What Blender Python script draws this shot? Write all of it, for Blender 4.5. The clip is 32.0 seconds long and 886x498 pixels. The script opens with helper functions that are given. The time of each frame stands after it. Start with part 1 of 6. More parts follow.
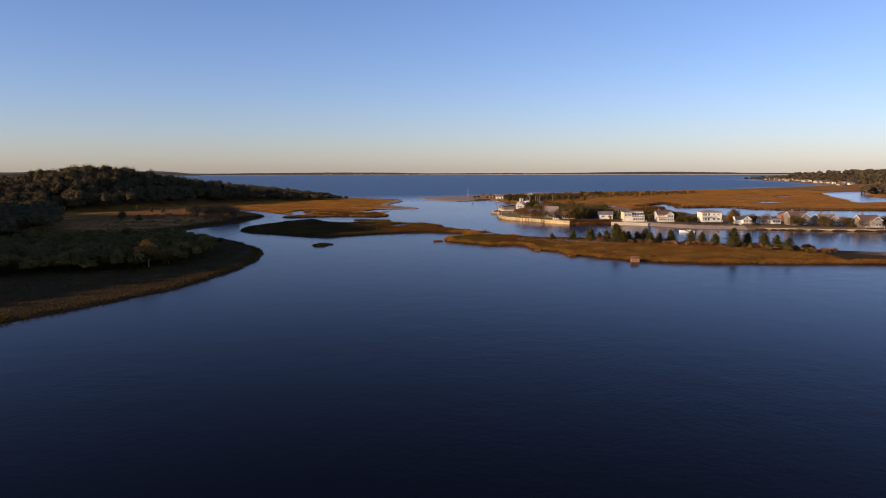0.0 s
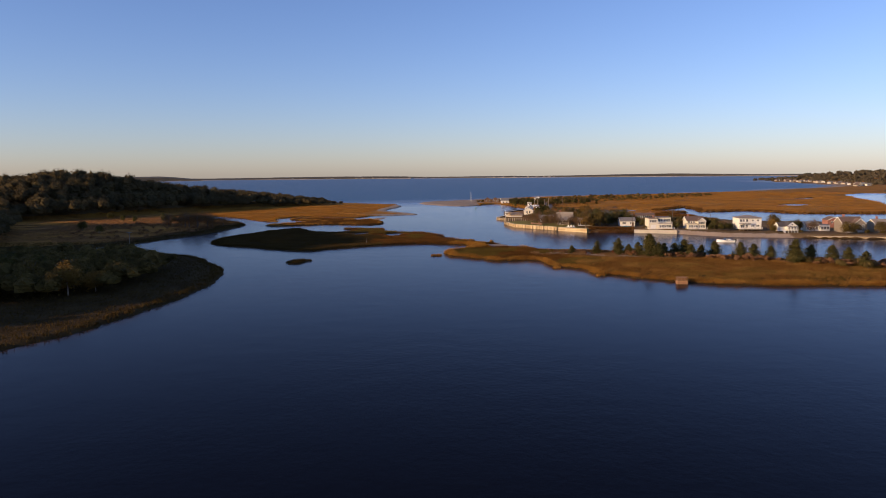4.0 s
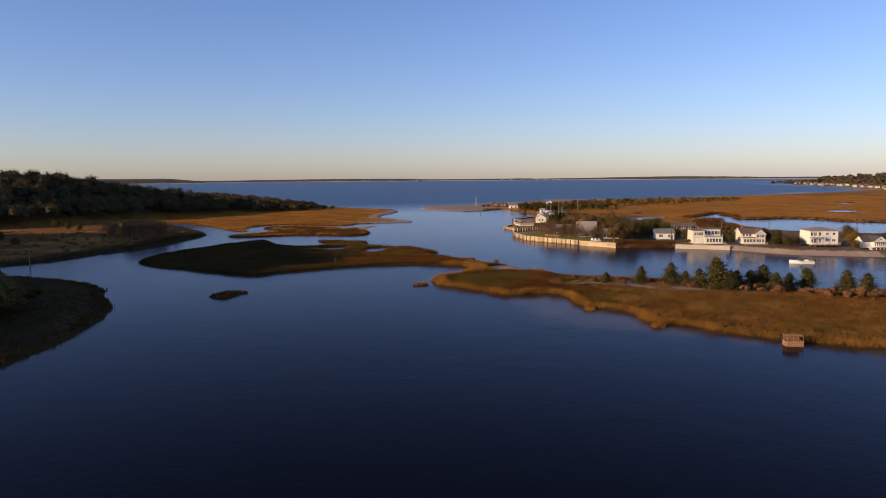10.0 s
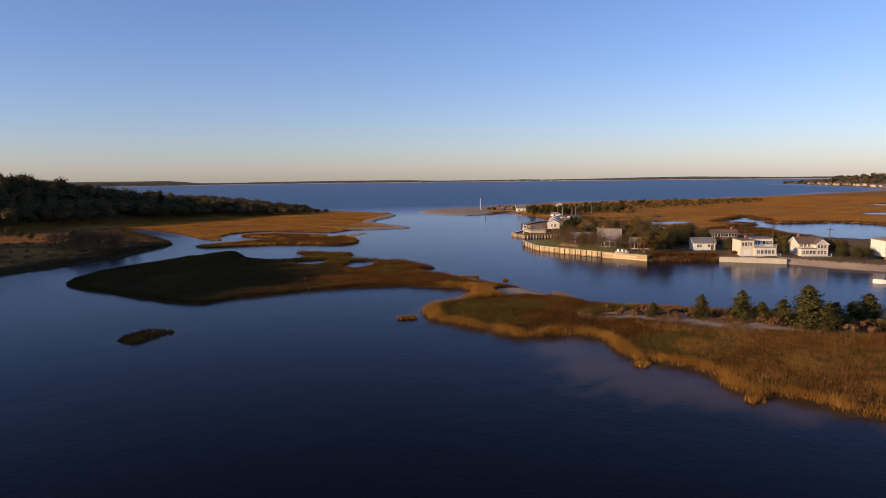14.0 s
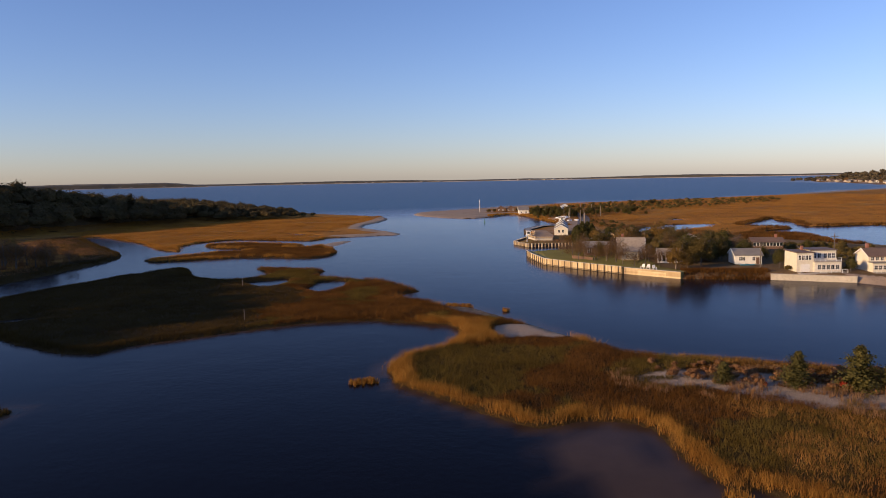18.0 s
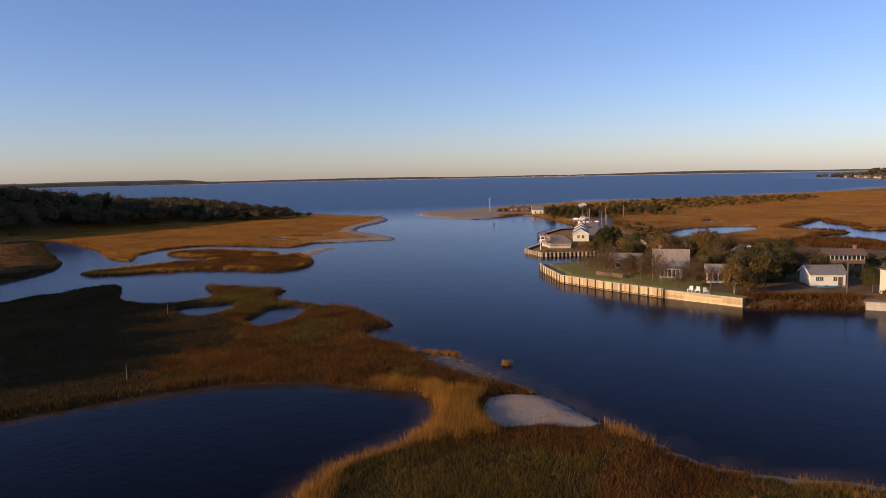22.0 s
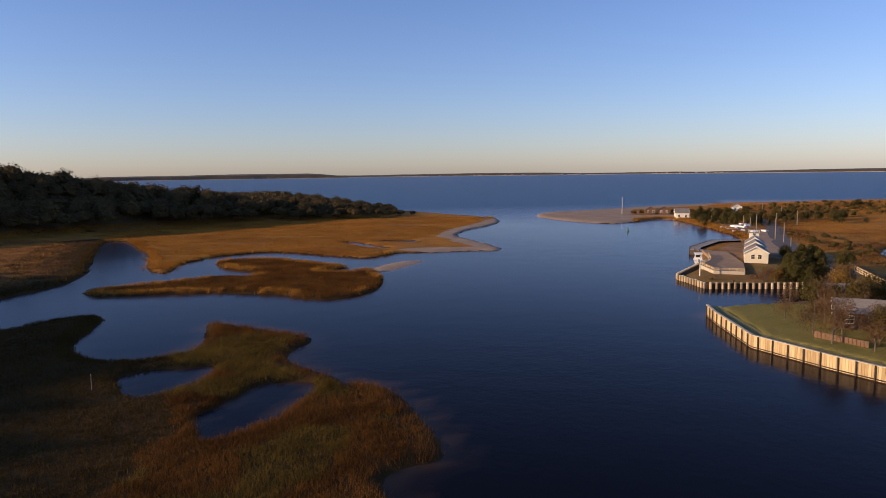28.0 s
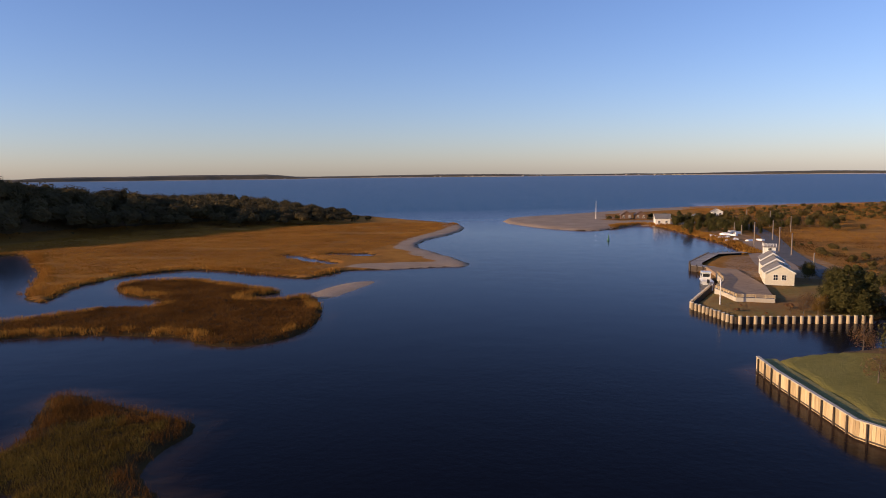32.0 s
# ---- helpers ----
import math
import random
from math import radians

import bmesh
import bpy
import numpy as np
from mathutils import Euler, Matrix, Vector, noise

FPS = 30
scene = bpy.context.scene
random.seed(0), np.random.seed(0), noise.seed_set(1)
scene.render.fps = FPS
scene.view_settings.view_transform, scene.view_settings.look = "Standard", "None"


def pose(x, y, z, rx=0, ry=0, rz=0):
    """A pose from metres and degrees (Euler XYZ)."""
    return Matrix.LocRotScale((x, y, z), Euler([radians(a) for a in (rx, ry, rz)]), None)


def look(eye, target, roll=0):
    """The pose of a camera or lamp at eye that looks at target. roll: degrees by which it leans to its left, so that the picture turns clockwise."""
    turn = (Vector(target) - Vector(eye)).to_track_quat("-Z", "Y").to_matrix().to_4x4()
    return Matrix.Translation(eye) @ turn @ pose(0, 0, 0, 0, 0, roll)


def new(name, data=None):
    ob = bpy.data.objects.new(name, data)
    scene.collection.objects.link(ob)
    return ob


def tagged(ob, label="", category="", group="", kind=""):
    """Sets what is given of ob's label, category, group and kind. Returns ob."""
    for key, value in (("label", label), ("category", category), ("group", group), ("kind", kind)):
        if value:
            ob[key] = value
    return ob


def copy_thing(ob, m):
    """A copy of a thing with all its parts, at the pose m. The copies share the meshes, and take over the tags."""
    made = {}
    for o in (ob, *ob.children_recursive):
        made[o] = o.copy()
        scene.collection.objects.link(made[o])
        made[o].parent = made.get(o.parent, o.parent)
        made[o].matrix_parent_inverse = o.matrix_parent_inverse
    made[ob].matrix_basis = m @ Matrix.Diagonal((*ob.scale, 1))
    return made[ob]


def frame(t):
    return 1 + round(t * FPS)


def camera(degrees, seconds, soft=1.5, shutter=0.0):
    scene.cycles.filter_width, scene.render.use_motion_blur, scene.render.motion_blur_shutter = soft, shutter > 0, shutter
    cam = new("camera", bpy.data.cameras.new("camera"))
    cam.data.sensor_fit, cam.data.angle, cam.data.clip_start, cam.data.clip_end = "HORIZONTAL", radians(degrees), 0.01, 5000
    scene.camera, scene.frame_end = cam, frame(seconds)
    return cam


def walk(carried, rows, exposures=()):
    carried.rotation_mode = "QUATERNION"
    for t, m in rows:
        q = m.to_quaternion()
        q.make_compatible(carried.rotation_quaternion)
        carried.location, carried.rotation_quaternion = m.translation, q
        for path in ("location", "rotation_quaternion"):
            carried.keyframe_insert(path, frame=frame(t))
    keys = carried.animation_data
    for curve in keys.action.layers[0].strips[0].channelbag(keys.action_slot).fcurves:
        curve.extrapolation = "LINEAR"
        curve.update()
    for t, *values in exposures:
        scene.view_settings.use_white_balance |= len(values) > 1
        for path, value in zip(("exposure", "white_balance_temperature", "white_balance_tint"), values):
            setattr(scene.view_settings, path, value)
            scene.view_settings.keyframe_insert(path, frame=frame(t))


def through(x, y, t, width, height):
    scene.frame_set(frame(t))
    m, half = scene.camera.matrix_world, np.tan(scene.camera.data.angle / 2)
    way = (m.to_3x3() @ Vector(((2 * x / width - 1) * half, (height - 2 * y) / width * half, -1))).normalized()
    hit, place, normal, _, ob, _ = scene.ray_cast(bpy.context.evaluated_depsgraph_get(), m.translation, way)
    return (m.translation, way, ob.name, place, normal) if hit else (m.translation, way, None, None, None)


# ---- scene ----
cam = camera(64.37, 32.0, soft=0.9)
PATH = [
    (0, look((-0.00, 0.00, 26.61), (0.03, 99.38, 15.51), -0.11)),
    (1, look((0.35, 10.42, 26.28), (0.30, 109.83, 15.37), -0.51)),
    (2, look((0.24, 20.73, 26.14), (0.14, 120.15, 15.33), -0.36)),
    (3, look((0.48, 31.18, 26.06), (0.35, 130.61, 15.38), -0.55)),
    (5.5, look((2.56, 55.67, 25.68), (1.70, 155.11, 15.19), -0.37)),
    (6, look((3.07, 60.65, 25.59), (2.16, 160.10, 15.18), -0.55)),
    (7, look((3.93, 70.28, 25.55), (2.94, 169.73, 15.17), -0.38)),
    (8, look((4.65, 80.05, 25.53), (3.62, 179.51, 15.20), -0.31)),
    (9, look((5.47, 90.41, 25.32), (4.20, 189.88, 15.11), -0.51)),
    (10, look((5.95, 100.54, 25.29), (4.40, 200.01, 15.04), -0.43)),
    (11, look((6.11, 110.85, 25.24), (4.49, 210.31, 15.01), -0.42)),
    (11.5, look((6.25, 115.57, 25.19), (4.32, 215.04, 15.00), -0.41)),
    (12, look((6.39, 120.25, 25.13), (4.63, 219.71, 14.94), -0.45)),
    (13, look((6.65, 130.06, 24.97), (4.69, 229.54, 14.92), -0.64)),
    (14, look((7.49, 140.55, 24.90), (5.24, 240.02, 14.85), -0.65)),
    (16.5, look((9.18, 164.59, 24.83), (6.73, 264.05, 14.76), -0.75)),
    (17, look((9.63, 169.54, 24.96), (7.14, 269.00, 14.83), -0.79)),
    (18, look((10.40, 179.41, 25.09), (7.88, 278.87, 14.98), -1.08)),
    (19, look((11.44, 189.50, 25.15), (8.88, 288.93, 14.87), -1.00)),
    (20, look((12.44, 199.64, 25.05), (9.93, 299.07, 14.73), -1.21)),
    (21, look((13.70, 209.66, 24.97), (11.04, 309.08, 14.51), -1.17)),
    (21.5, look((14.35, 214.52, 24.90), (11.77, 313.93, 14.40), -1.27)),
    (22, look((14.91, 219.48, 24.87), (10.18, 318.82, 14.35), -1.16)),
    (22.5, look((15.34, 224.47, 24.92), (3.72, 323.23, 14.32), -1.06)),
    (23, look((15.79, 229.59, 24.96), (2.52, 328.14, 14.36), -0.96)),
    (23.5, look((16.15, 234.47, 24.91), (2.82, 333.00, 14.24), -1.02)),
    (24, look((16.30, 239.35, 24.81), (2.64, 337.83, 14.14), -1.00)),
    (24.5, look((16.18, 244.02, 24.75), (-4.43, 341.28, 14.03), -0.85)),
    (26.5, look((15.62, 262.67, 24.50), (-5.58, 359.81, 13.75), -0.84)),
    (27, look((15.32, 267.60, 24.39), (-5.71, 364.77, 13.68), -1.00)),
    (27.5, look((14.77, 272.51, 24.32), (-5.96, 369.74, 13.52), -0.86)),
    (28, look((14.12, 277.45, 24.27), (-8.02, 374.36, 13.39), -0.71)),
    (28.5, look((13.52, 282.29, 24.21), (-12.45, 378.24, 13.32), -0.58)),
    (29, look((12.82, 287.32, 24.18), (-12.82, 383.35, 13.22), -0.59)),
    (29.5, look((12.12, 292.09, 24.16), (-11.37, 388.67, 13.17), -0.71)),
    (30, look((11.31, 296.75, 24.18), (-10.34, 393.74, 13.05), -0.70)),
    (30.5, look((10.42, 300.99, 24.24), (-10.01, 398.26, 13.18), -0.70)),
    (31, look((9.50, 304.75, 24.29), (-8.89, 402.44, 13.39), -0.71)),
    (31.5, look((8.56, 307.94, 24.35), (-8.70, 405.84, 13.50), -0.59)),
    (32, look((7.61, 310.86, 24.40), (-9.09, 408.87, 13.63), -0.59)),
]
walk(cam, PATH, [(0, 0.27, 5250, 34), (32, 0.27, 5250, 34)])

# world, sun
SUN_FROM = Vector((-0.895, -0.446, 0.0)).normalized()
SUN_ELEV = radians(12.0)
world = bpy.data.worlds.new("sky")
world.use_nodes = True
scene.world = world
wt = world.node_tree
sky = wt.nodes.new("ShaderNodeTexSky")
sky.sky_type = "NISHITA"
sky.sun_disc = False
sky.sun_elevation = SUN_ELEV
sky.sun_rotation = math.atan2(SUN_FROM.x, SUN_FROM.y)
sky.air_density, sky.dust_density, sky.ozone_density = 1.0, 0.35, 2.0
wt.links.new(sky.outputs[0], wt.nodes["Background"].inputs[0])
wt.nodes["Background"].inputs[1].default_value = 0.107
sun_data = bpy.data.lights.new("sun", "SUN")
sun_data.energy, sun_data.angle, sun_data.color = 5.0, radians(0.6), (1.0, 0.67, 0.23)
sun = new("sun", sun_data)
sun_dir = Vector((SUN_FROM.x * math.cos(SUN_ELEV), SUN_FROM.y * math.cos(SUN_ELEV), math.sin(SUN_ELEV)))
sun.matrix_world = look(sun_dir * 300, (0, 0, 0))
# ---- materials ----
def nodes_of(name):
    m = bpy.data.materials.new(name)
    m.use_nodes = True
    nt = m.node_tree
    return m, nt, nt.nodes["Principled BSDF"]


def noise_node(nt, vec, scale, detail=4.0, rough=0.6):
    n = nt.nodes.new("ShaderNodeTexNoise")
    n.inputs["Scale"].default_value = scale
    n.inputs["Detail"].default_value = detail
    n.inputs["Roughness"].default_value = rough
    nt.links.new(vec, n.inputs["Vector"])
    return n.outputs["Fac"]


def ramp_node(nt, fac, stops):
    r = nt.nodes.new("ShaderNodeValToRGB")
    el = r.color_ramp.elements
    el[0].position, el[0].color = stops[0][0], (*stops[0][1], 1)
    el[1].position, el[1].color = stops[-1][0], (*stops[-1][1], 1)
    for p, c in stops[1:-1]:
        e = el.new(p)
        e.color = (*c, 1)
    nt.links.new(fac, r.inputs[0])
    return r.outputs[0]


def mix_col(nt, fac, a, b, mode="MIX"):
    n = nt.nodes.new("ShaderNodeMix")
    n.data_type, n.blend_type = "RGBA", mode
    for sock, v in ((n.inputs[0], fac), (n.inputs[6], a), (n.inputs[7], b)):
        if isinstance(v, (int, float)):
            sock.default_value = v
        elif isinstance(v, tuple):
            sock.default_value = (*v, 1)
        else:
            nt.links.new(v, sock)
    return n.outputs[2]


def math_node(nt, op, a, b=0.0):
    n = nt.nodes.new("ShaderNodeMath")
    n.operation = op
    for sock, v in zip(n.inputs, (a, b)):
        if isinstance(v, (int, float)):
            sock.default_value = v
        else:
            nt.links.new(v, sock)
    return n.outputs[0]


def spot(nt, kind="Position"):
    return nt.nodes.new("ShaderNodeNewGeometry").outputs[kind]


def surface(name, dark, light, scale=2.0, rough=0.8, bump=0.3, coarse=0.15, island=0.0, single=0.0, metal=0.0, stretch=None):
    """A surface whose colour runs from dark to light at two scales; island and single add piece-by-piece change."""
    m, nt, bsdf = nodes_of(name)
    vec = spot(nt)
    if stretch:
        mp = nt.nodes.new("ShaderNodeMapping")
        mp.inputs["Scale"].default_value = stretch
        nt.links.new(vec, mp.inputs[0])
        vec = mp.outputs[0]
    fine = noise_node(nt, vec, scale)
    big = noise_node(nt, vec, scale * coarse, 2.0)
    fac = math_node(nt, "ADD", math_node(nt, "MULTIPLY", fine, 0.6), math_node(nt, "MULTIPLY", big, 0.4))
    if island:
        rnd = spot(nt, "Random Per Island")
        fac = math_node(nt, "ADD", fac, math_node(nt, "MULTIPLY", math_node(nt, "SUBTRACT", rnd, 0.5), island))
    if single:
        info = nt.nodes.new("ShaderNodeObjectInfo").outputs["Random"]
        fac = math_node(nt, "ADD", fac, math_node(nt, "MULTIPLY", math_node(nt, "SUBTRACT", info, 0.5), single))
    col = ramp_node(nt, fac, [(0.3, dark), (0.7, light)])
    nt.links.new(col, bsdf.inputs["Base Color"])
    bsdf.inputs["Roughness"].default_value = rough
    bsdf.inputs["Metallic"].default_value = metal
    if bump:
        b = nt.nodes.new("ShaderNodeBump")
        b.inputs["Strength"].default_value = bump
        b.inputs["Distance"].default_value = 0.05
        nt.links.new(fine, b.inputs["Height"])
        nt.links.new(b.outputs[0], bsdf.inputs["Normal"])
    return m


def foliage(name, dark, light, scale=0.25, through=0.25):
    """Leaves or blades: colour by clump and by single leaf, with some light passing through."""
    m, nt, bsdf = nodes_of(name)
    vec = spot(nt)
    rnd = spot(nt, "Random Per Island")
    big = noise_node(nt, vec, scale, 3.0)
    fac = math_node(nt, "ADD", math_node(nt, "MULTIPLY", big, 0.75), math_node(nt, "MULTIPLY", rnd, 0.2))
    col = ramp_node(nt, fac, [(0.3, dark), (0.72, light)])
    nt.links.new(col, bsdf.inputs["Base Color"])
    bsdf.inputs["Roughness"].default_value = 0.75
    bsdf.inputs["Specular IOR Level"].default_value = 0.06
    if through:
        tr = nt.nodes.new("ShaderNodeBsdfTranslucent")
        nt.links.new(col, tr.inputs[0])
        mx = nt.nodes.new("ShaderNodeMixShader")
        mx.inputs[0].default_value = through
        nt.links.new(bsdf.outputs[0], mx.inputs[1])
        nt.links.new(tr.outputs[0], mx.inputs[2])
        nt.links.new(mx.outputs[0], nt.nodes["Material Output"].inputs[0])
    return m


def clad(name, dark, light, step=0.2, rough=0.7, axis="Z", single=0.0):
    """Boards or shingle courses: fine rows across the wall with recessed joints."""
    m = surface(name, dark, light, 3.0, rough, 0.0, 0.1, single=single)
    nt = m.node_tree
    bsdf = nt.nodes["Principled BSDF"]
    wv = nt.nodes.new("ShaderNodeTexWave")
    wv.wave_type, wv.bands_direction, wv.wave_profile = "BANDS", axis, "SAW"
    wv.inputs["Scale"].default_value = 0.314 / step
    nt.links.new(nt.nodes.new("ShaderNodeTexCoord").outputs["Object"], wv.inputs["Vector"])
    b = nt.nodes.new("ShaderNodeBump")
    b.inputs["Strength"].default_value, b.inputs["Distance"].default_value = 0.6, 0.03
    nt.links.new(wv.outputs["Fac"], b.inputs["Height"])
    nt.links.new(b.outputs[0], bsdf.inputs["Normal"])
    return m


def water_material():
    m, nt, bsdf = nodes_of("estuary_water")
    pos = spot(nt)
    shoal = nt.nodes.new("ShaderNodeAttribute")
    shoal.attribute_name = "shoal"
    patches = noise_node(nt, pos, 0.12, 5.0)
    f = math_node(nt, "MULTIPLY", shoal.outputs["Fac"], math_node(nt, "ADD", math_node(nt, "MULTIPLY", patches, 0.8), 0.45))
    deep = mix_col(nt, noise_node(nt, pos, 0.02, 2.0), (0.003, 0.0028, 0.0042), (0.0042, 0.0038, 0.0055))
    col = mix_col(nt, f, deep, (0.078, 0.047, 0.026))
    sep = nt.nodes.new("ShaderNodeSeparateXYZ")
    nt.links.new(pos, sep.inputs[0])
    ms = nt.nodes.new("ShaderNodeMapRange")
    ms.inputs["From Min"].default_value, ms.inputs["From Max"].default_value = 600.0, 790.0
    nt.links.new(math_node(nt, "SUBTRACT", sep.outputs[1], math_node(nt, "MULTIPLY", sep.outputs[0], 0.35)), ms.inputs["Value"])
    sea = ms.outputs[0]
    gust = noise_node(nt, pos, 0.013, 4.0)
    mp = nt.nodes.new("ShaderNodeMapRange")
    mp.inputs["From Min"].default_value, mp.inputs["From Max"].default_value = 0.42, 0.68
    nt.links.new(gust, mp.inputs["Value"])
    lively = math_node(nt, "ADD", sea, math_node(nt, "MULTIPLY", mp.outputs[0], 0.12))
    rough = nt.nodes.new("ShaderNodeMapRange")
    rough.inputs["To Min"].default_value, rough.inputs["To Max"].default_value = 0.15, 0.42
    nt.links.new(lively, rough.inputs["Value"])
    rip = noise_node(nt, pos, 1.1, 3.0)
    swell = noise_node(nt, pos, 0.16, 3.0)
    high = math_node(nt, "ADD", math_node(nt, "MULTIPLY", rip, 0.5), math_node(nt, "MULTIPLY", swell, 1.2))
    b = nt.nodes.new("ShaderNodeBump")
    b.inputs["Distance"].default_value = 0.25
    st = nt.nodes.new("ShaderNodeMapRange")
    st.inputs["To Min"].default_value, st.inputs["To Max"].default_value = 0.10, 1.0
    nt.links.new(lively, st.inputs["Value"])
    nt.links.new(st.outputs[0], b.inputs["Strength"])
    nt.links.new(high, b.inputs["Height"])
    body = nt.nodes.new("ShaderNodeBsdfDiffuse")
    # open sea: the blue of reflected sky is painted into the body colour
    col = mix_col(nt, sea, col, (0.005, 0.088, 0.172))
    foam = math_node(nt, "MULTIPLY", math_node(nt, "MULTIPLY", sea, shoal.outputs["Fac"]), math_node(nt, "ADD", patches, 0.1))
    col = mix_col(nt, foam, col, (0.45, 0.46, 0.48))
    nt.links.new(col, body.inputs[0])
    gloss = nt.nodes.new("ShaderNodeBsdfGlossy")
    nt.links.new(rough.outputs[0], gloss.inputs["Roughness"])
    gloss.inputs["Color"].default_value = (0.92, 0.92, 1.0, 1)
    fres = nt.nodes.new("ShaderNodeFresnel")
    fres.inputs["IOR"].default_value = 1.33
    for n in (gloss, fres):
        nt.links.new(b.outputs[0], n.inputs["Normal"])
    mx = nt.nodes.new("ShaderNodeMixShader")
    calm = math_node(nt, "POWER", fres.outputs[0], 1.58)
    # real gloss is cut towards the sea, where the painted blue replaces it
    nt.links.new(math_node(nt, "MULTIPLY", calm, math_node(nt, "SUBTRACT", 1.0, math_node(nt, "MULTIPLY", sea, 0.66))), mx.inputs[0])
    nt.links.new(body.outputs[0], mx.inputs[1])
    nt.links.new(gloss.outputs[0], mx.inputs[2])
    nt.links.new(mx.outputs[0], nt.nodes["Material Output"].inputs[0])
    nt.nodes.remove(bsdf)
    return m


def ground_material():
    """Marsh peat, gold and rust grass, sand, lawn and bare soil, laid out by the ground's cover map."""
    m, nt, bsdf = nodes_of("ground_cover")
    pos = spot(nt)
    cover = nt.nodes.new("ShaderNodeAttribute")
    cover.attribute_name = "cover"
    sep = nt.nodes.new("ShaderNodeSeparateColor")
    nt.links.new(cover.outputs["Color"], sep.inputs[0])
    kind = nt.nodes.new("ShaderNodeAttribute")
    kind.attribute_name = "gold"
    fine = noise_node(nt, pos, 1.6, 6.0, 0.75)
    mid = noise_node(nt, pos, 0.12, 5.0, 0.65)
    big = noise_node(nt, pos, 0.022, 4.0)
    both = math_node(nt, "ADD", math_node(nt, "MULTIPLY", fine, 0.45), math_node(nt, "MULTIPLY", mid, 0.55))
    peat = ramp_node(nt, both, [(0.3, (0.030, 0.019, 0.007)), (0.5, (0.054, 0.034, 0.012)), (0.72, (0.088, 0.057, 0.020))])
    gold = ramp_node(nt, both, [(0.28, (0.17, 0.075, 0.012)), (0.5, (0.36, 0.165, 0.024)), (0.7, (0.48, 0.235, 0.038))])
    rust = ramp_node(nt, both, [(0.3, (0.07, 0.04, 0.02)), (0.7, (0.17, 0.085, 0.035))])
    gold = mix_col(nt, ramp_node(nt, big, [(0.42, (0, 0, 0)), (0.62, (0.45, 0.45, 0.45))]), gold, rust)
    sand = ramp_node(nt, both, [(0.3, (0.25, 0.185, 0.125)), (0.7, (0.45, 0.345, 0.245))])
    lawn = ramp_node(nt, both, [(0.3, (0.15, 0.138, 0.032)), (0.7, (0.30, 0.25, 0.068))])
    soil = ramp_node(nt, both, [(0.3, (0.10, 0.066, 0.03)), (0.7, (0.24, 0.16, 0.078))])
    edge = math_node(nt, "MULTIPLY", math_node(nt, "SUBTRACT", fine, 0.5), 0.7)

    def soft(v):
        return ramp_node(nt, math_node(nt, "ADD", v, edge), [(0.35, (0, 0, 0)), (0.65, (1, 1, 1))])
    col = mix_col(nt, soft(kind.outputs["Fac"]), peat, gold)
    col = mix_col(nt, soft(sep.outputs[2]), col, soil)
    col = mix_col(nt, soft(sep.outputs[1]), col, lawn)
    col = mix_col(nt, soft(sep.outputs[0]), col, sand)
    nt.links.new(col, bsdf.inputs["Base Color"])
    bsdf.inputs["Roughness"].default_value = 0.95
    bsdf.inputs["Specular IOR Level"].default_value = 0.04
    b = nt.nodes.new("ShaderNodeBump")
    b.inputs["Strength"].default_value, b.inputs["Distance"].default_value = 0.9, 0.5
    nt.links.new(both, b.inputs["Height"])
    nt.links.new(b.outputs[0], bsdf.inputs["Normal"])
    return m


M_WATER = water_material()
M_GROUND = ground_material()
M_FARWOOD = surface("far_woods", (0.045, 0.045, 0.03), (0.11, 0.085, 0.05), 0.02, 0.95, 0.0, 0.3)
M_FARSAND = surface("far_bluff_sand", (0.30, 0.24, 0.17), (0.5, 0.42, 0.32), 0.05, 0.95, 0.0)
M_REED = foliage("golden_reed", (0.23, 0.105, 0.013), (0.50, 0.26, 0.037), 0.2, 0.45)
M_HAY = foliage("golden_salt_hay", (0.22, 0.095, 0.011), (0.48, 0.23, 0.030), 0.05, 0.3)
M_WISP = foliage("pale_dry_grass", (0.16, 0.085, 0.035), (0.34, 0.20, 0.09), 0.4, 0.3)
M_GRASS = foliage("green_brown_grass", (0.085, 0.055, 0.010), (0.205, 0.142, 0.025), 0.11, 0.45)
M_RUST = foliage("rusty_marsh_grass", (0.078, 0.034, 0.007), (0.220, 0.102, 0.019), 0.13, 0.42)
# a browner marsh grass, with shade also put into its dark colour
M_SHADEDGRASS = foliage("shaded_marsh_grass", (0.050, 0.031, 0.0075), (0.098, 0.062, 0.0160), 0.1, 0.25)
M_TANGRASS = foliage("tan_dry_grass", (0.19, 0.092, 0.017), (0.42, 0.225, 0.044), 0.12, 0.4)
M_SHRUB = foliage("dry_shrub", (0.14, 0.068, 0.028), (0.34, 0.185, 0.08), 0.4, 0.3)
M_OAK = foliage("oak_leaves", (0.068, 0.052, 0.023), (0.140, 0.106, 0.044), 0.04, 0.35)
M_FARTREE = foliage("far_brown_woods", (0.065, 0.055, 0.034), (0.125, 0.098, 0.056), 0.02, 0.1)
M_OLIVE = foliage("olive_leaves", (0.055, 0.042, 0.012), (0.21, 0.15, 0.040), 0.3, 0.35)
M_AMBER = foliage("amber_leaves", (0.11, 0.065, 0.015), (0.28, 0.17, 0.035), 0.3, 0.3)
M_BROWN = foliage("brown_twigs", (0.085, 0.05, 0.022), (0.23, 0.135, 0.055), 0.4, 0.3)
M_CEDAR = foliage("cedar_needles", (0.036, 0.036, 0.010), (0.145, 0.122, 0.032), 0.5, 0.3)
M_RED = foliage("red_leaves", (0.25, 0.03, 0.01), (0.5, 0.07, 0.02), 0.5, 0.3)
M_BARK = surface("bark", (0.06, 0.045, 0.035), (0.16, 0.13, 0.10), 6.0, 0.95, 0.6)
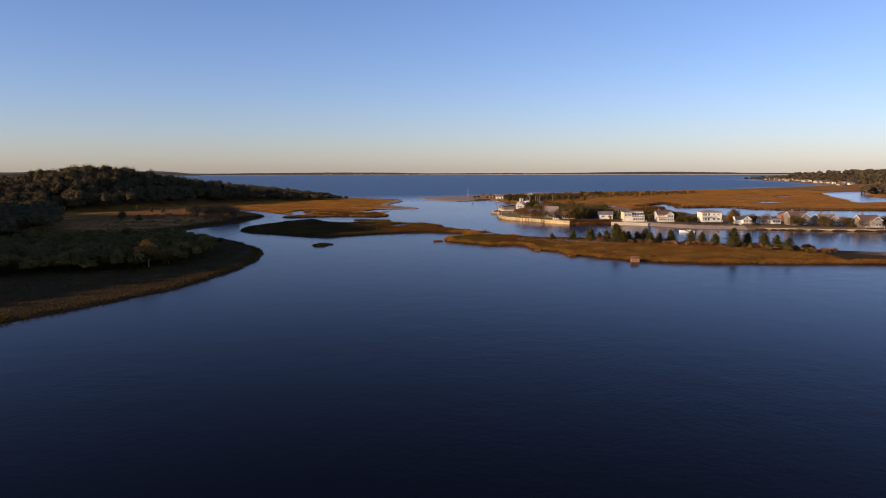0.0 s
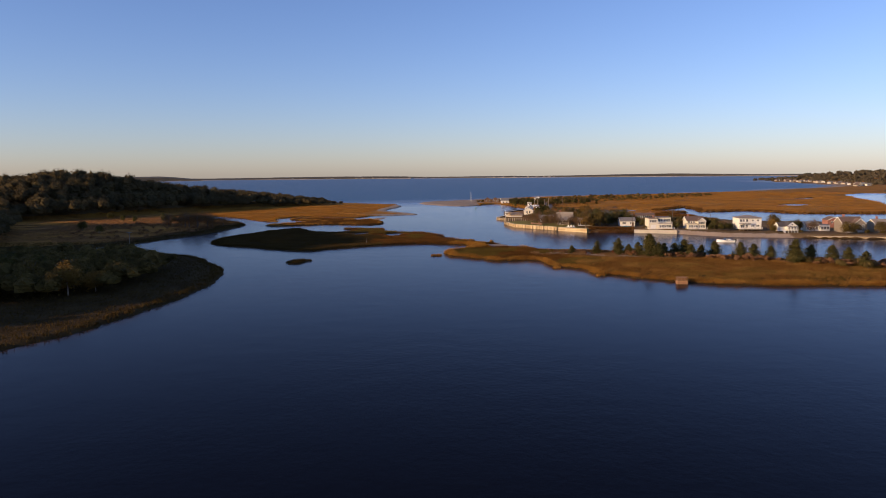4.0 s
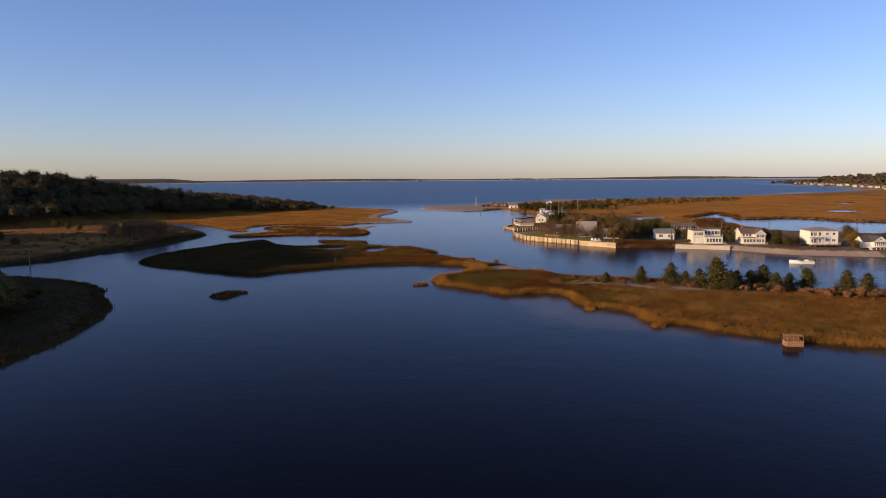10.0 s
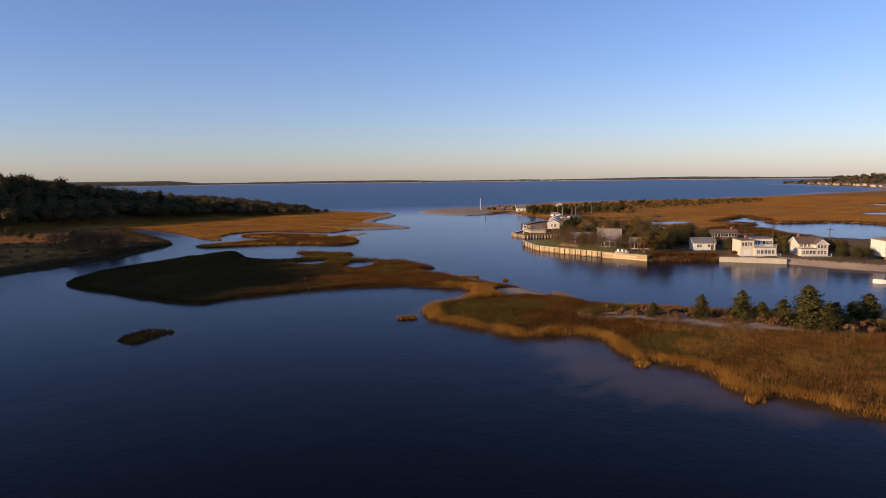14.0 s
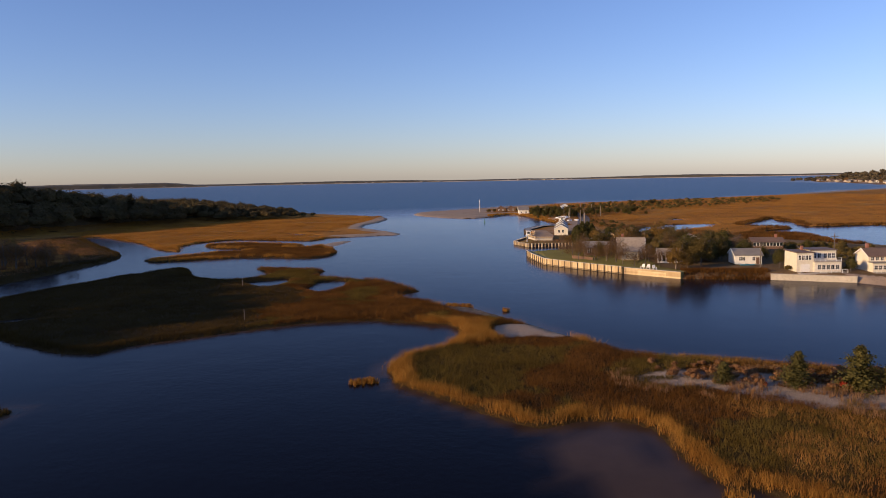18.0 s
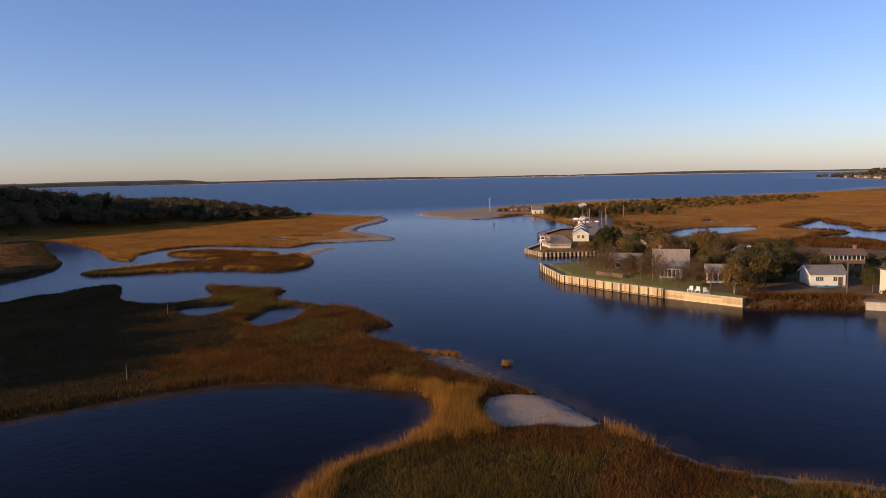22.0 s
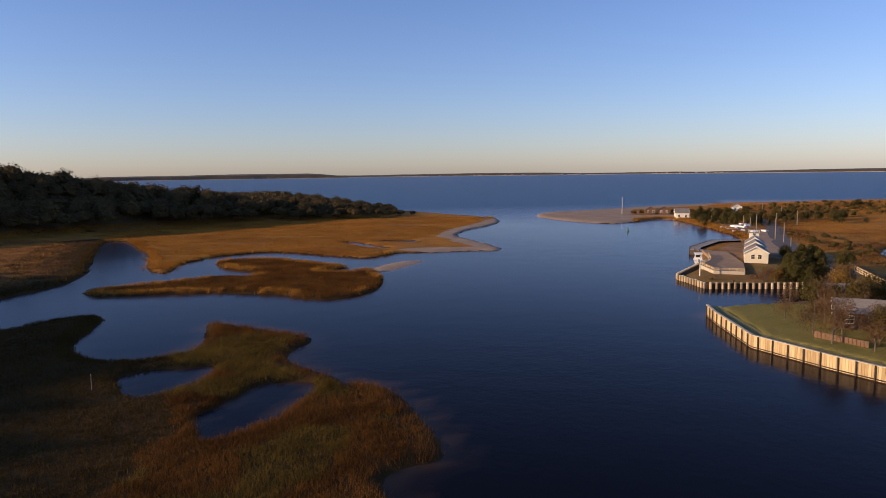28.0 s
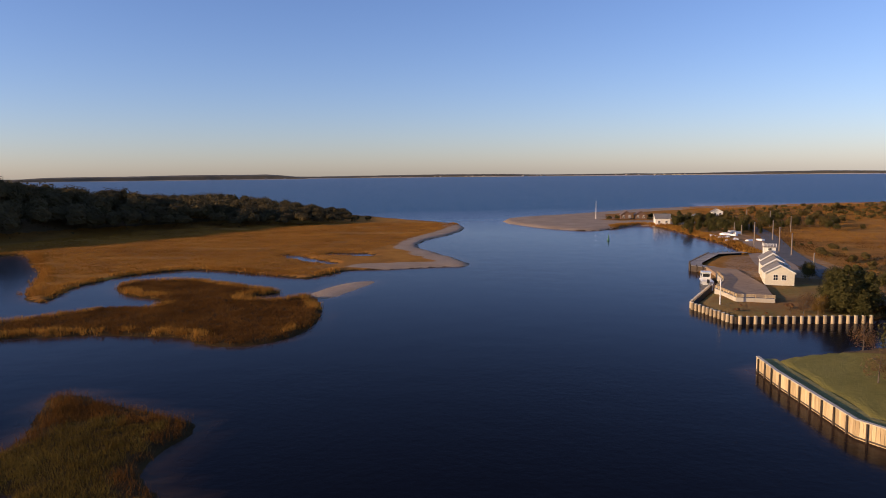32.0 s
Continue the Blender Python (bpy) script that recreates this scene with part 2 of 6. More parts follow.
M_PALEBARK = surface("pale_bark", (0.16, 0.12, 0.09), (0.32, 0.26, 0.2), 6.0, 0.95, 0.6)
M_WHITE = clad("white_clapboard", (0.70, 0.67, 0.60), (0.84, 0.81, 0.73), 0.18)
M_CREAM = clad("cream_clapboard", (0.60, 0.55, 0.43), (0.76, 0.70, 0.56), 0.18)
M_SHINGLE = clad("weathered_shingle_wall", (0.16, 0.125, 0.09), (0.30, 0.25, 0.19), 0.16)
M_TANWALL = clad("tan_shingle_wall", (0.30, 0.25, 0.17), (0.46, 0.39, 0.28), 0.16)
M_BROWNWALL = clad("brown_board_wall", (0.10, 0.055, 0.03), (0.2, 0.11, 0.06), 0.2)
M_ROOFGREY = clad("grey_roof_shingle", (0.14, 0.125, 0.11), (0.27, 0.245, 0.21), 0.15)
M_ROOFDARK = clad("dark_roof_shingle", (0.05, 0.042, 0.036), (0.11, 0.09, 0.075), 0.15)
M_ROOFBROWN = clad("brown_roof_shingle", (0.11, 0.07, 0.045), (0.2, 0.13, 0.085), 0.15)
M_ROOFPALE = surface("pale_weathered_roof", (0.20, 0.16, 0.12), (0.36, 0.30, 0.235), 1.5, 0.8, 0.3)
M_TRIM = surface("white_trim_paint", (0.66, 0.64, 0.6), (0.82, 0.8, 0.76), 3.0, 0.5, 0.05)
M_BRICK = surface("chimney_brick", (0.2, 0.08, 0.05), (0.34, 0.15, 0.1), 8.0, 0.9, 0.4)
M_PILE = surface("weathered_pile", (0.26, 0.19, 0.11), (0.52, 0.41, 0.25), 3.0, 0.9, 0.5, 0.2, single=0.5, stretch=(1, 1, 0.25))
M_PLANK = surface("bulkhead_plank", (0.38, 0.27, 0.13), (0.64, 0.49, 0.27), 2.5, 0.85, 0.4, 0.2, single=0.45, stretch=(1, 1, 0.2))
M_TURF = surface("cut_lawn_turf", (0.15, 0.138, 0.032), (0.30, 0.25, 0.068), 1.6, 0.95, 0.4)
M_TURF.node_tree.nodes["Bump"].inputs["Distance"].default_value = 0.5
M_DARKWOOD = surface("tarred_wood", (0.03, 0.022, 0.015), (0.085, 0.06, 0.04), 3.0, 0.85, 0.4, single=0.3)
M_DECK = surface("grey_deck_boards", (0.2, 0.17, 0.14), (0.36, 0.32, 0.27), 2.0, 0.85, 0.3, single=0.4, stretch=(1, 0.2, 1))
M_ASPHALT = surface("worn_asphalt", (0.05, 0.045, 0.042), (0.12, 0.105, 0.095), 1.2, 0.9, 0.2)
M_GRAVEL = surface("sandy_gravel", (0.22, 0.14, 0.075), (0.36, 0.245, 0.14), 0.8, 0.95, 0.3)
M_CONCRETE = surface("pale_concrete_cap", (0.38, 0.34, 0.27), (0.56, 0.5, 0.4), 1.5, 0.85, 0.2)
M_ORANGEWOOD = surface("orange_weathered_wood", (0.16, 0.08, 0.035), (0.36, 0.19, 0.08), 4.0, 0.85, 0.4, single=0.4)
M_HULL = surface("white_gelcoat", (0.68, 0.68, 0.66), (0.82, 0.82, 0.8), 1.0, 0.25, 0.0)
M_BLACK = surface("black_rubber", (0.012, 0.012, 0.012), (0.03, 0.03, 0.03), 3.0, 0.5, 0.0)
M_GREENPAINT = surface("green_paint", (0.02, 0.10, 0.05), (0.04, 0.16, 0.09), 3.0, 0.5, 0.0)
M_BLUE = surface("blue_plastic", (0.03, 0.16, 0.28), (0.06, 0.26, 0.4), 2.0, 0.4, 0.0)
M_METAL = surface("galvanised_metal", (0.35, 0.35, 0.35), (0.5, 0.5, 0.5), 3.0, 0.4, 0.05, metal=0.8)
M_GLASS, _gt, _gb = nodes_of("window_glass")
_gb.inputs["Base Color"].default_value = (0.02, 0.025, 0.03, 1)
_gb.inputs["Roughness"].default_value = 0.08
_gb.inputs["Specular IOR Level"].default_value = 0.8
# ---- plan of the shores, in metres ----
MARSH = [(-92, 318), (-91, 335), (-87, 348), (-83, 357), (-81, 368), (-77, 377), (-72.5, 381.5), (-68.3, 379.8), (-65.3, 372.3), (-61.8, 364.5), (-57, 358.2),
         (-51, 355.5), (-46.2, 356), (-42.8, 358.5), (-41.6, 361.5), (-41.3, 365.5), (-44.3, 371), (-48.4, 379), (-46.3, 379.6), (-40.5, 377.4), (-33.5, 374.6),
         (-30.5, 374), (-27.8, 373), (-27, 369.5), (-27.4, 365), (-26.8, 361.8), (-24, 358.8), (-20.5, 356.5), (-17, 354), (-15.3, 352), (-12.5, 352.8),
         (-8, 349.8), (-5.3, 345), (-2, 340.5), (0.2, 336.5), (0.8, 332.6), (-1.5, 331.6), (-3.2, 329.6), (-2, 326.5), (1.6, 321.7), (6.5, 316.8)]
SPIT_NORTH = [(12, 314.5), (14.8, 309), (17.3, 304.5), (20.8, 299.5), (23.8, 294), (26.5, 289), (28.7, 285.8), (32, 281.5), (34.2, 277.2), (38, 275.6), (46, 273.6),
              (53.7, 270.3), (63, 266), (68, 262.5), (90, 248), (110, 238), (129, 229), (150, 222), (190, 213), (260, 206)]
SPIT_SOUTH = [(260, 190), (190, 193), (150, 195), (126, 197), (112, 197), (83, 198), (65, 201), (56, 206), (51.5, 209.5), (48.5, 211.5), (46.5, 214.5), (43.5, 218.5),
              (40, 216.5), (38.7, 221.5), (38.8, 226), (37.8, 230), (35, 231.8), (33.5, 234), (31.7, 231.5), (30.8, 235), (29.5, 238), (29.5, 243), (29, 247.5),
              (28, 249), (25, 249.3), (22.5, 249.8), (18.9, 247.3), (16, 249.2), (12.5, 252.8), (9.1, 256.3), (5.4, 260), (2.6, 263.3), (1.8, 266.3), (0, 269.5),
              (0.8, 272.5), (2.3, 276.1), (4.6, 279), (7.7, 282.8)]
COVE_EDGE = [(9.6, 286.3), (10.6, 291), (9.9, 295), (8, 298), (3, 299.5), (-4, 301.8), (-9, 302), (-14, 301.5), (-19.5, 299.5), (-24, 297), (-29, 293.5), (-34, 289.8),
             (-39, 287.3), (-42.5, 283), (-44, 279.5), (-52, 282), (-61, 288), (-70, 294), (-80, 300), (-87, 306)]
MUDFLAT = [(18.5, 234), (21.2, 224), (24.6, 218), (30.3, 215), (36, 212), (45.4, 210.6), (53, 205.5), (70, 197), (60, 208), (46, 216), (38, 226), (30, 238), (29, 248), (22, 249), (17, 246)]
POOL_A = [(-42.3, 348.5), (-42.5, 352), (-38.8, 354.9), (-33.2, 357), (-31.5, 351), (-33.4, 345.4), (-35, 342.4), (-38.5, 343.7)]
POOL_B = [(-26, 338), (-25.8, 341.5), (-24.8, 347), (-23.6, 351.2), (-20.5, 352.4), (-17.4, 351), (-16.9, 346), (-17.7, 338), (-20.3, 332), (-23.2, 333.6)]
MARSH_POOLS = [[(-77, 303), (-76, 307), (-72, 309.5), (-67, 308.5), (-70, 305.5), (-73, 302.5)], [(-82, 366.5), (-78, 368.5), (-72, 377.5), (-74, 378.5), (-80, 371)]]
ISLAND = [(-94, 403.5), (-85.8, 398.6), (-76.8, 402.2), (-70, 405.2), (-61.5, 407.2), (-54.8, 406.8), (-48.5, 407.6), (-43.5, 403.4), (-40, 402.6), (-36, 404),
          (-32.3, 408.5), (-31.6, 416), (-34, 427), (-37.3, 436), (-40.6, 442), (-43.5, 441.4), (-46, 438.4), (-50, 437.8), (-54.5, 438.2), (-53, 444), (-49, 446.5),
          (-52.3, 449.8), (-60, 453), (-66, 456), (-75, 461), (-85.5, 459.4), (-90.6, 456.6), (-89.2, 450), (-84.5, 443.8), (-77, 439.2), (-71, 437.2),
          (-68.5, 433), (-66.5, 428.5), (-74.5, 427), (-79, 421.5), (-83, 414.5)]
SANDBAR = [(-43.4, 446), (-40, 442), (-38, 440), (-36.5, 445.5), (-34.6, 455), (-33.2, 464), (-37.2, 464.8), (-41.2, 459.5), (-42.9, 451)]
ISLET = [(-46.8, 248.7), (-45.7, 254.6), (-42.9, 255.6), (-39.3, 254.8), (-41.2, 250), (-41.7, 245.6), (-44.5, 246)]
WEST_NEAR = [(-150, -400), (-150, -100), (-140, 20), (-100, 98), (-77, 121), (-70, 136), (-62, 152), (-58, 168), (-55.5, 187), (-55.2, 205), (-57, 224), (-62.4, 238), (-70.5, 251.5), (-76, 262.5),
             (-90, 273), (-108, 280), (-125, 278), (-138, 262), (-147, 246), (-156, 262), (-148, 285), (-129, 297), (-119, 312), (-114, 330), (-105, 362),
             (-104, 390), (-103, 410), (-113, 430), (-130, 452), (-152, 482), (-166, 503), (-158, 506)]
WEST_FAR = [(-139, 484), (-123, 469), (-103, 440), (-98, 433), (-91, 430), (-93.6, 437), (-98.7, 449), (-98.5, 457), (-97.5, 466), (-93, 473), (-88, 478.6), (-76.5, 477),
            (-67.5, 473), (-55, 467.8), (-50.7, 465.6), (-48.5, 474), (-45.8, 481.8), (-39.5, 482.5), (-28, 488), (-14.5, 492), (-24, 510), (-32.5, 525), (-40, 537),
            (-42, 560), (-34.5, 590), (-34.5, 616), (-41, 641), (-56, 657), (-76, 672), (-120, 720), (-220, 770), (-420, 820), (-900, 900), (-2500, 1100), (-2500, -400)]
CREEK_POOL = [(-79, 513), (-66, 497.5), (-53.5, 490), (-51, 494), (-60, 500.5), (-72, 513)]
CREEK_POOL_UPPER = [(-69, 514), (-56, 511), (-46, 509), (-50, 518), (-60, 520)]
HOMES = [(31, 400), (34, 378), (51, 357), (63, 346), (70, 345), (82, 343), (98, 337), (106, 327), (114, 320), (125, 317), (141, 313), (160, 307), (192, 303),
         (230, 300), (300, 291), (420, 280), (640, 268), (640, 318), (300, 352), (205, 374), (160, 392), (136, 412), (124, 428), (105, 434), (85, 437),
         (66, 424), (56, 415), (45, 408), (36, 404)]
NORTH_WEST = [(35, 427), (30, 439), (37, 457), (41, 470), (39, 478), (40, 492), (48, 515), (58, 520), (60, 532), (61, 550), (58, 569), (53, 604), (48, 631),
              (40, 636), (26, 610), (16, 603), (-4, 622), (-22, 654), (-20, 683), (9, 713), (63, 778), (122, 812), (257, 868), (380, 960), (478, 1050),
              (600, 1150), (690, 1280), (745, 1500), (790, 1700), (825, 1860), (900, 1930), (1100, 2300), (2600, 2700)]
NORTH_EAST = [(2600, 250), (900, 300), (640, 400), (430, 440), (350, 446), (280, 458), (228, 466), (212, 471), (206, 493), (198, 503.5), (180, 498), (166, 497.5), (168, 514),
              (174, 525), (171, 539), (178, 562), (167, 545), (156, 532), (146, 519), (140, 511.5), (147, 500.5), (157.5, 492), (147, 483), (140, 481), (134, 470), (125, 461),
              (112, 454), (100, 450), (90, 446), (80, 443), (64, 438), (56, 431)]
POND = [(87, 479), (88.2, 491), (95.2, 510), (108, 524), (122, 530), (135, 529.5), (134, 518), (125.5, 504.5), (115, 496), (104.5, 486.5), (95, 479)]
POND_SMALL = [(123, 552), (125.5, 566), (131.5, 573), (130, 555)]
TONGUE = [(112, 446), (128, 462), (140, 470.5), (147.5, 461), (145.5, 445), (144, 431), (150, 417), (142, 417), (134, 432), (120, 440)]
FAR_CREEK = [(322, 556), (352, 610), (382, 700), (398, 728), (425, 800), (480, 850), (500, 800), (440, 740), (418, 680), (400, 612), (372, 570)]
THIN_POOL = [(250, 562), (252, 578), (270, 597), (283, 587), (267, 559)]
THIN_POOL_FAR = [(322, 690), (326, 702), (350, 722), (352, 708), (332, 684)]
SAND_PATCH = [(15.4, 290), (16, 294.5), (18, 295.8), (21.3, 295.6), (24.5, 291.5), (27, 287), (25.6, 285.2), (22.5, 286.4), (19.6, 286.2), (17, 285.4)]
BEACH_STRIP = [(6.2, 317.6), (12.4, 315), (15.2, 309.5), (17.8, 305), (21.3, 300), (27, 289.5), (25, 288.5), (21.6, 295.8), (17, 301.6), (13.4, 303.6), (11, 305.6), (9, 308.7), (6.8, 313)]
DRY_PATCH = [(30.5, 262.5), (33, 264.8), (38, 265.2), (45, 263.8), (52, 259.8), (62, 256.5), (84, 250), (86, 246), (62, 246.5), (50, 249.5), (46, 250.5), (42.5, 254), (37, 258), (31.5, 260.3)]


def lattice(x, y, seed):
    h = np.sin(x * 127.1 + y * 311.7 + seed * 74.7) * 43758.5453
    return h - np.floor(h)


def value_noise(x, y, seed=0):
    x, y = np.asarray(x, float), np.asarray(y, float)
    xi, yi = np.floor(x), np.floor(y)
    u, v = x - xi, y - yi
    u, v = u * u * (3 - 2 * u), v * v * (3 - 2 * v)
    a, b = lattice(xi, yi, seed), lattice(xi + 1, yi, seed)
    c, d = lattice(xi, yi + 1, seed), lattice(xi + 1, yi + 1, seed)
    return (a * (1 - u) + b * u) * (1 - v) + (c * (1 - u) + d * u) * v


def fractal(x, y, seed=0, octaves=3):
    total, amp = 0.0, 0.5
    for k in range(octaves):
        total = total + amp * value_noise(np.asarray(x) * 2 ** k, np.asarray(y) * 2 ** k, seed + k)
        amp *= 0.5
    return total / (1 - 0.5 ** octaves)


def rounded(poly, times=2):
    p = np.array(poly, float)
    for _ in range(times):
        q = np.roll(p, -1, axis=0)
        p = np.stack([0.78 * p + 0.22 * q, 0.22 * p + 0.78 * q], 1).reshape(-1, 2)
    return p


def inside_by(x, y, poly, reach=40.0):
    """How far each point lies inside the outline (negative outside), to at most reach outside."""
    out = np.full(x.shape, -reach)
    lo, hi = poly.min(0) - reach, poly.max(0) + reach
    near = (x > lo[0]) & (x < hi[0]) & (y > lo[1]) & (y < hi[1])
    px, py = x[near], y[near]
    if not px.size:
        return out
    best, flip = np.full(px.shape, 1e18), np.zeros(px.shape, bool)
    for (ax, ay), (bx, by) in zip(poly, np.roll(poly, -1, axis=0)):
        dx, dy = bx - ax, by - ay
        k = np.clip(((px - ax) * dx + (py - ay) * dy) / (dx * dx + dy * dy + 1e-12), 0, 1)
        best = np.minimum(best, (px - ax - k * dx) ** 2 + (py - ay - k * dy) ** 2)
        if dy:
            flip ^= ((ay > py) != (by > py)) & (px < dx * (py - ay) / dy + ax)
    d = np.sqrt(best)
    out[near] = np.maximum(np.where(flip, d, -d), -reach)
    return out


def smooth(e0, e1, v):
    k = np.clip((v - e0) / (e1 - e0), 0, 1)
    return k * k * (3 - 2 * k)


# outline, rounding, wobble, height of the top, width of the bank
LANDS = {
    "marsh": (rounded(MARSH + SPIT_NORTH + SPIT_SOUTH + COVE_EDGE), 0.6, 0.45, 1.2),
    "mud": (rounded(MUDFLAT), 1.5, -0.05, 5.0),
    "island": (rounded(ISLAND), 0.5, 0.45, 1.2),
    "bar": (rounded(SANDBAR), 0.5, 0.22, 2.5),
    "islet": (rounded(ISLET), 0.8, 0.3, 1.5),
    "west": (rounded(WEST_NEAR + WEST_FAR), 0.8, 0.5, 1.4),
    "homes": (np.array(HOMES, float), 0.0, 1.55, 0.6),
    "north": (rounded(NORTH_WEST + NORTH_EAST, 1), 0.3, 0.7, 1.5),
    "tongue": (rounded(TONGUE), 1.0, 0.4, 1.5),
}
POOLS = {"a": rounded(POOL_A), "b": rounded(POOL_B), "c": rounded(CREEK_POOL), "f": rounded(CREEK_POOL_UPPER), "g": rounded(MARSH_POOLS[0]), "h": rounded(MARSH_POOLS[1]), "d": rounded(FAR_CREEK), "e": rounded(THIN_POOL), "i": rounded(THIN_POOL_FAR), "j": rounded(POND), "k": rounded(POND_SMALL)}
SAND_A, DRY_A, STRIP_A = rounded(SAND_PATCH), rounded(DRY_PATCH), rounded(BEACH_STRIP)
WOODS = rounded([(-300, 400), (-250, 432), (-214, 470), (-200, 530), (-176, 566), (-138, 604), (-84, 648), (-98, 676), (-150, 716), (-260, 760), (-480, 790), (-700, 700), (-700, 400)], 1)
# added ridge out of view; heights set so its shadow covers the west marsh
CASTER_RIDGE_S = (110, 150, 200, 250, 283, 302, 338, 369, 408, 425, 445, 465)
CASTER_RIDGE_H = (0, 12, 26, 33, 38, 40, 40, 38, 32, 27, 15, 0)


def ridge_spot(along, across):
    """A place from its distance along the added shadow-casting ridge and across it."""
    return -0.92 * 130 - 0.39 * along + 0.92 * across, -0.39 * 130 + 0.92 * along + 0.39 * across


CASTER_RIDGE = np.array([ridge_spot(*p) for p in ((130, -26), (130, 22), (280, 28), (420, 26), (455, 20), (455, -26), (290, -32))])


def bump_at(x, y, cx, cy, rx, ry, turn=0.0):
    c, s = math.cos(turn), math.sin(turn)
    u, v = ((x - cx) * c + (y - cy) * s) / rx, (-(x - cx) * s + (y - cy) * c) / ry
    return np.exp(-(u * u + v * v))


def ground_at(x, y):
    """Height of the ground and how far inside each land the points lie."""
    x, y = np.atleast_1d(np.asarray(x, float)), np.atleast_1d(np.asarray(y, float))
    wx = x + (fractal(x / 5.0, y / 5.0, 3) - 0.5) * 2
    wy = y + (fractal(x / 5.0, y / 5.0, 9) - 0.5) * 2
    d = {}
    z = np.full(x.shape, -1.6)
    for name, (poly, wob, top, bank) in LANDS.items():
        k = inside_by(x + (wx - x) * wob, y + (wy - y) * wob, poly)
        d[name] = k
        if name == "mud":
            z = np.maximum(z, -0.04 - 0.42 * smooth(3.5, -3, k + 4 * (wx - x)))
            continue
        z = np.maximum(z, np.where(k > 0, top * (smooth(1.0, 2.2, k) if name == "homes" else smooth(0, bank, k)), np.maximum(k * 0.16, -1.6)))
    rough = fractal(x / 3.0, y / 3.0, 21) - 0.5
    z = z + np.where(z > 0.15, rough * 0.16, 0)
    beach = smooth(98, 104, x) * smooth(352, 346, y)
    z = np.where(d["homes"] > 0, z * (1 - beach) + beach * 1.45 * smooth(0, 5, d["homes"] + np.where(x > 140, 3.5, 0)), z)
    w = d["west"]
    rise = 13.5 * bump_at(x, y, -268, 505, 70, 66) + 9.5 * bump_at(x, y, -232, 560, 74, 40, 0.75) + 2.5 * bump_at(x, y, -165, 600, 50, 26, 0.75)
    rise = rise * smooth(-6, 40, inside_by(x, y, WOODS, 10.0))
    rise = rise + np.interp(-0.39 * x + 0.92 * y, CASTER_RIDGE_S, CASTER_RIDGE_H) * np.exp(-((0.92 * x + 0.39 * y + 130) / 34) ** 2) + 10 * bump_at(x, y, -345, 330, 50, 110)
    z = z + np.where(w > 0, rise * smooth(0, 40, w), 0)
    z = z + np.where(w > 0, 1.2 * bump_at(x, y, -150, 375, 40, 32), 0)
    # the spit's dry back, the far beach ridge and the wooded headland
    z = z + np.where(d["marsh"] > 1.5, 0.5 * smooth(2, 7, d["marsh"]) * smooth(20, 45, x), 0)
    n = d["north"]
    sea = y - (660 + 0.62 * np.maximum(x, 0))
    z = z + np.where(n > 0, 0.6 * bump_at(sea, 0 * x, 20, 0, 20, 1) * smooth(1, 9, n) + 0.65 * smooth(0.5, 4, n) * bump_at(x, y, 48, 470, 26, 46), 0)
    z = z + np.where(n > 30, 17 * smooth(0, 420, (x - 745) * 0.8 - (y - 1250) * 0.08), 0)
    z = np.where((inside_by(x, y, STRIP_A, 3.0) > 0) & (z > 0), np.minimum(z, 0.05 + 0.22 * smooth(0, 4, d["marsh"])), z)
    for name, poly in POOLS.items():
        k = inside_by(wx, wy, poly, 6.0)
        z = np.minimum(z, np.where(k > -1.2, -0.55 * smooth(-1.2, 2.0, k) + 0.5 * smooth(1.0, -1.2, k), 99))
    return z, d


def lines(*runs):
    out = []
    for a, b, step in runs:
        out += list(np.arange(a, b, step))
    return np.array(out + [runs[-1][1]])


def sheet(name, xs, ys, z):
    n, m = len(xs), len(ys)
    gx, gy = np.meshgrid(xs, ys, indexing="ij")
    v = np.stack([gx, gy, z.reshape(n, m)], -1).reshape(-1, 3)
    i = (np.arange(n - 1)[:, None] * m + np.arange(m - 1)[None]).ravel()
    f = np.stack([i, i + m, i + m + 1, i + 1], 1)
    return fast_mesh(name, v, f, True)


def fast_mesh(name, v, f, even=False):
    me = bpy.data.meshes.new(name)
    v, f = np.asarray(v, np.float32), np.asarray(f, np.int32)
    me.vertices.add(len(v))
    me.vertices.foreach_set("co", v.ravel())
    me.loops.add(f.size)
    me.loops.foreach_set("vertex_index", f.ravel())
    me.polygons.add(len(f))
    me.polygons.foreach_set("loop_start", np.arange(0, f.size, f.shape[1], dtype=np.int32))
    me.polygons.foreach_set("use_smooth", np.full(len(f), even))
    me.update(calc_edges=True)
    return me


XS = lines((-4800, -1400, 340), (-1400, -500, 60), (-500, -270, 12), (-270, -132, 3), (-132, 136, 1.15), (136, 260, 3), (260, 520, 6), (520, 1400, 40), (1400, 4800, 340))
YS = lines((-700, 60, 60), (60, 108, 6), (108, 510, 1.15), (510, 700, 2.5), (700, 900, 6), (900, 1500, 20), (1500, 2600, 100), (2600, 4900, 330))
GX, GY = [g.ravel() for g in np.meshgrid(XS, YS, indexing="ij")]
GZ, GD = ground_at(GX, GY)
ground_mesh = sheet("ground", XS, YS, GZ)
ground_mesh.materials.append(M_GROUND)
ground = tagged(new("ground", ground_mesh), "marsh, sand and lawn ground under a tidal estuary", "ground", kind="structure")

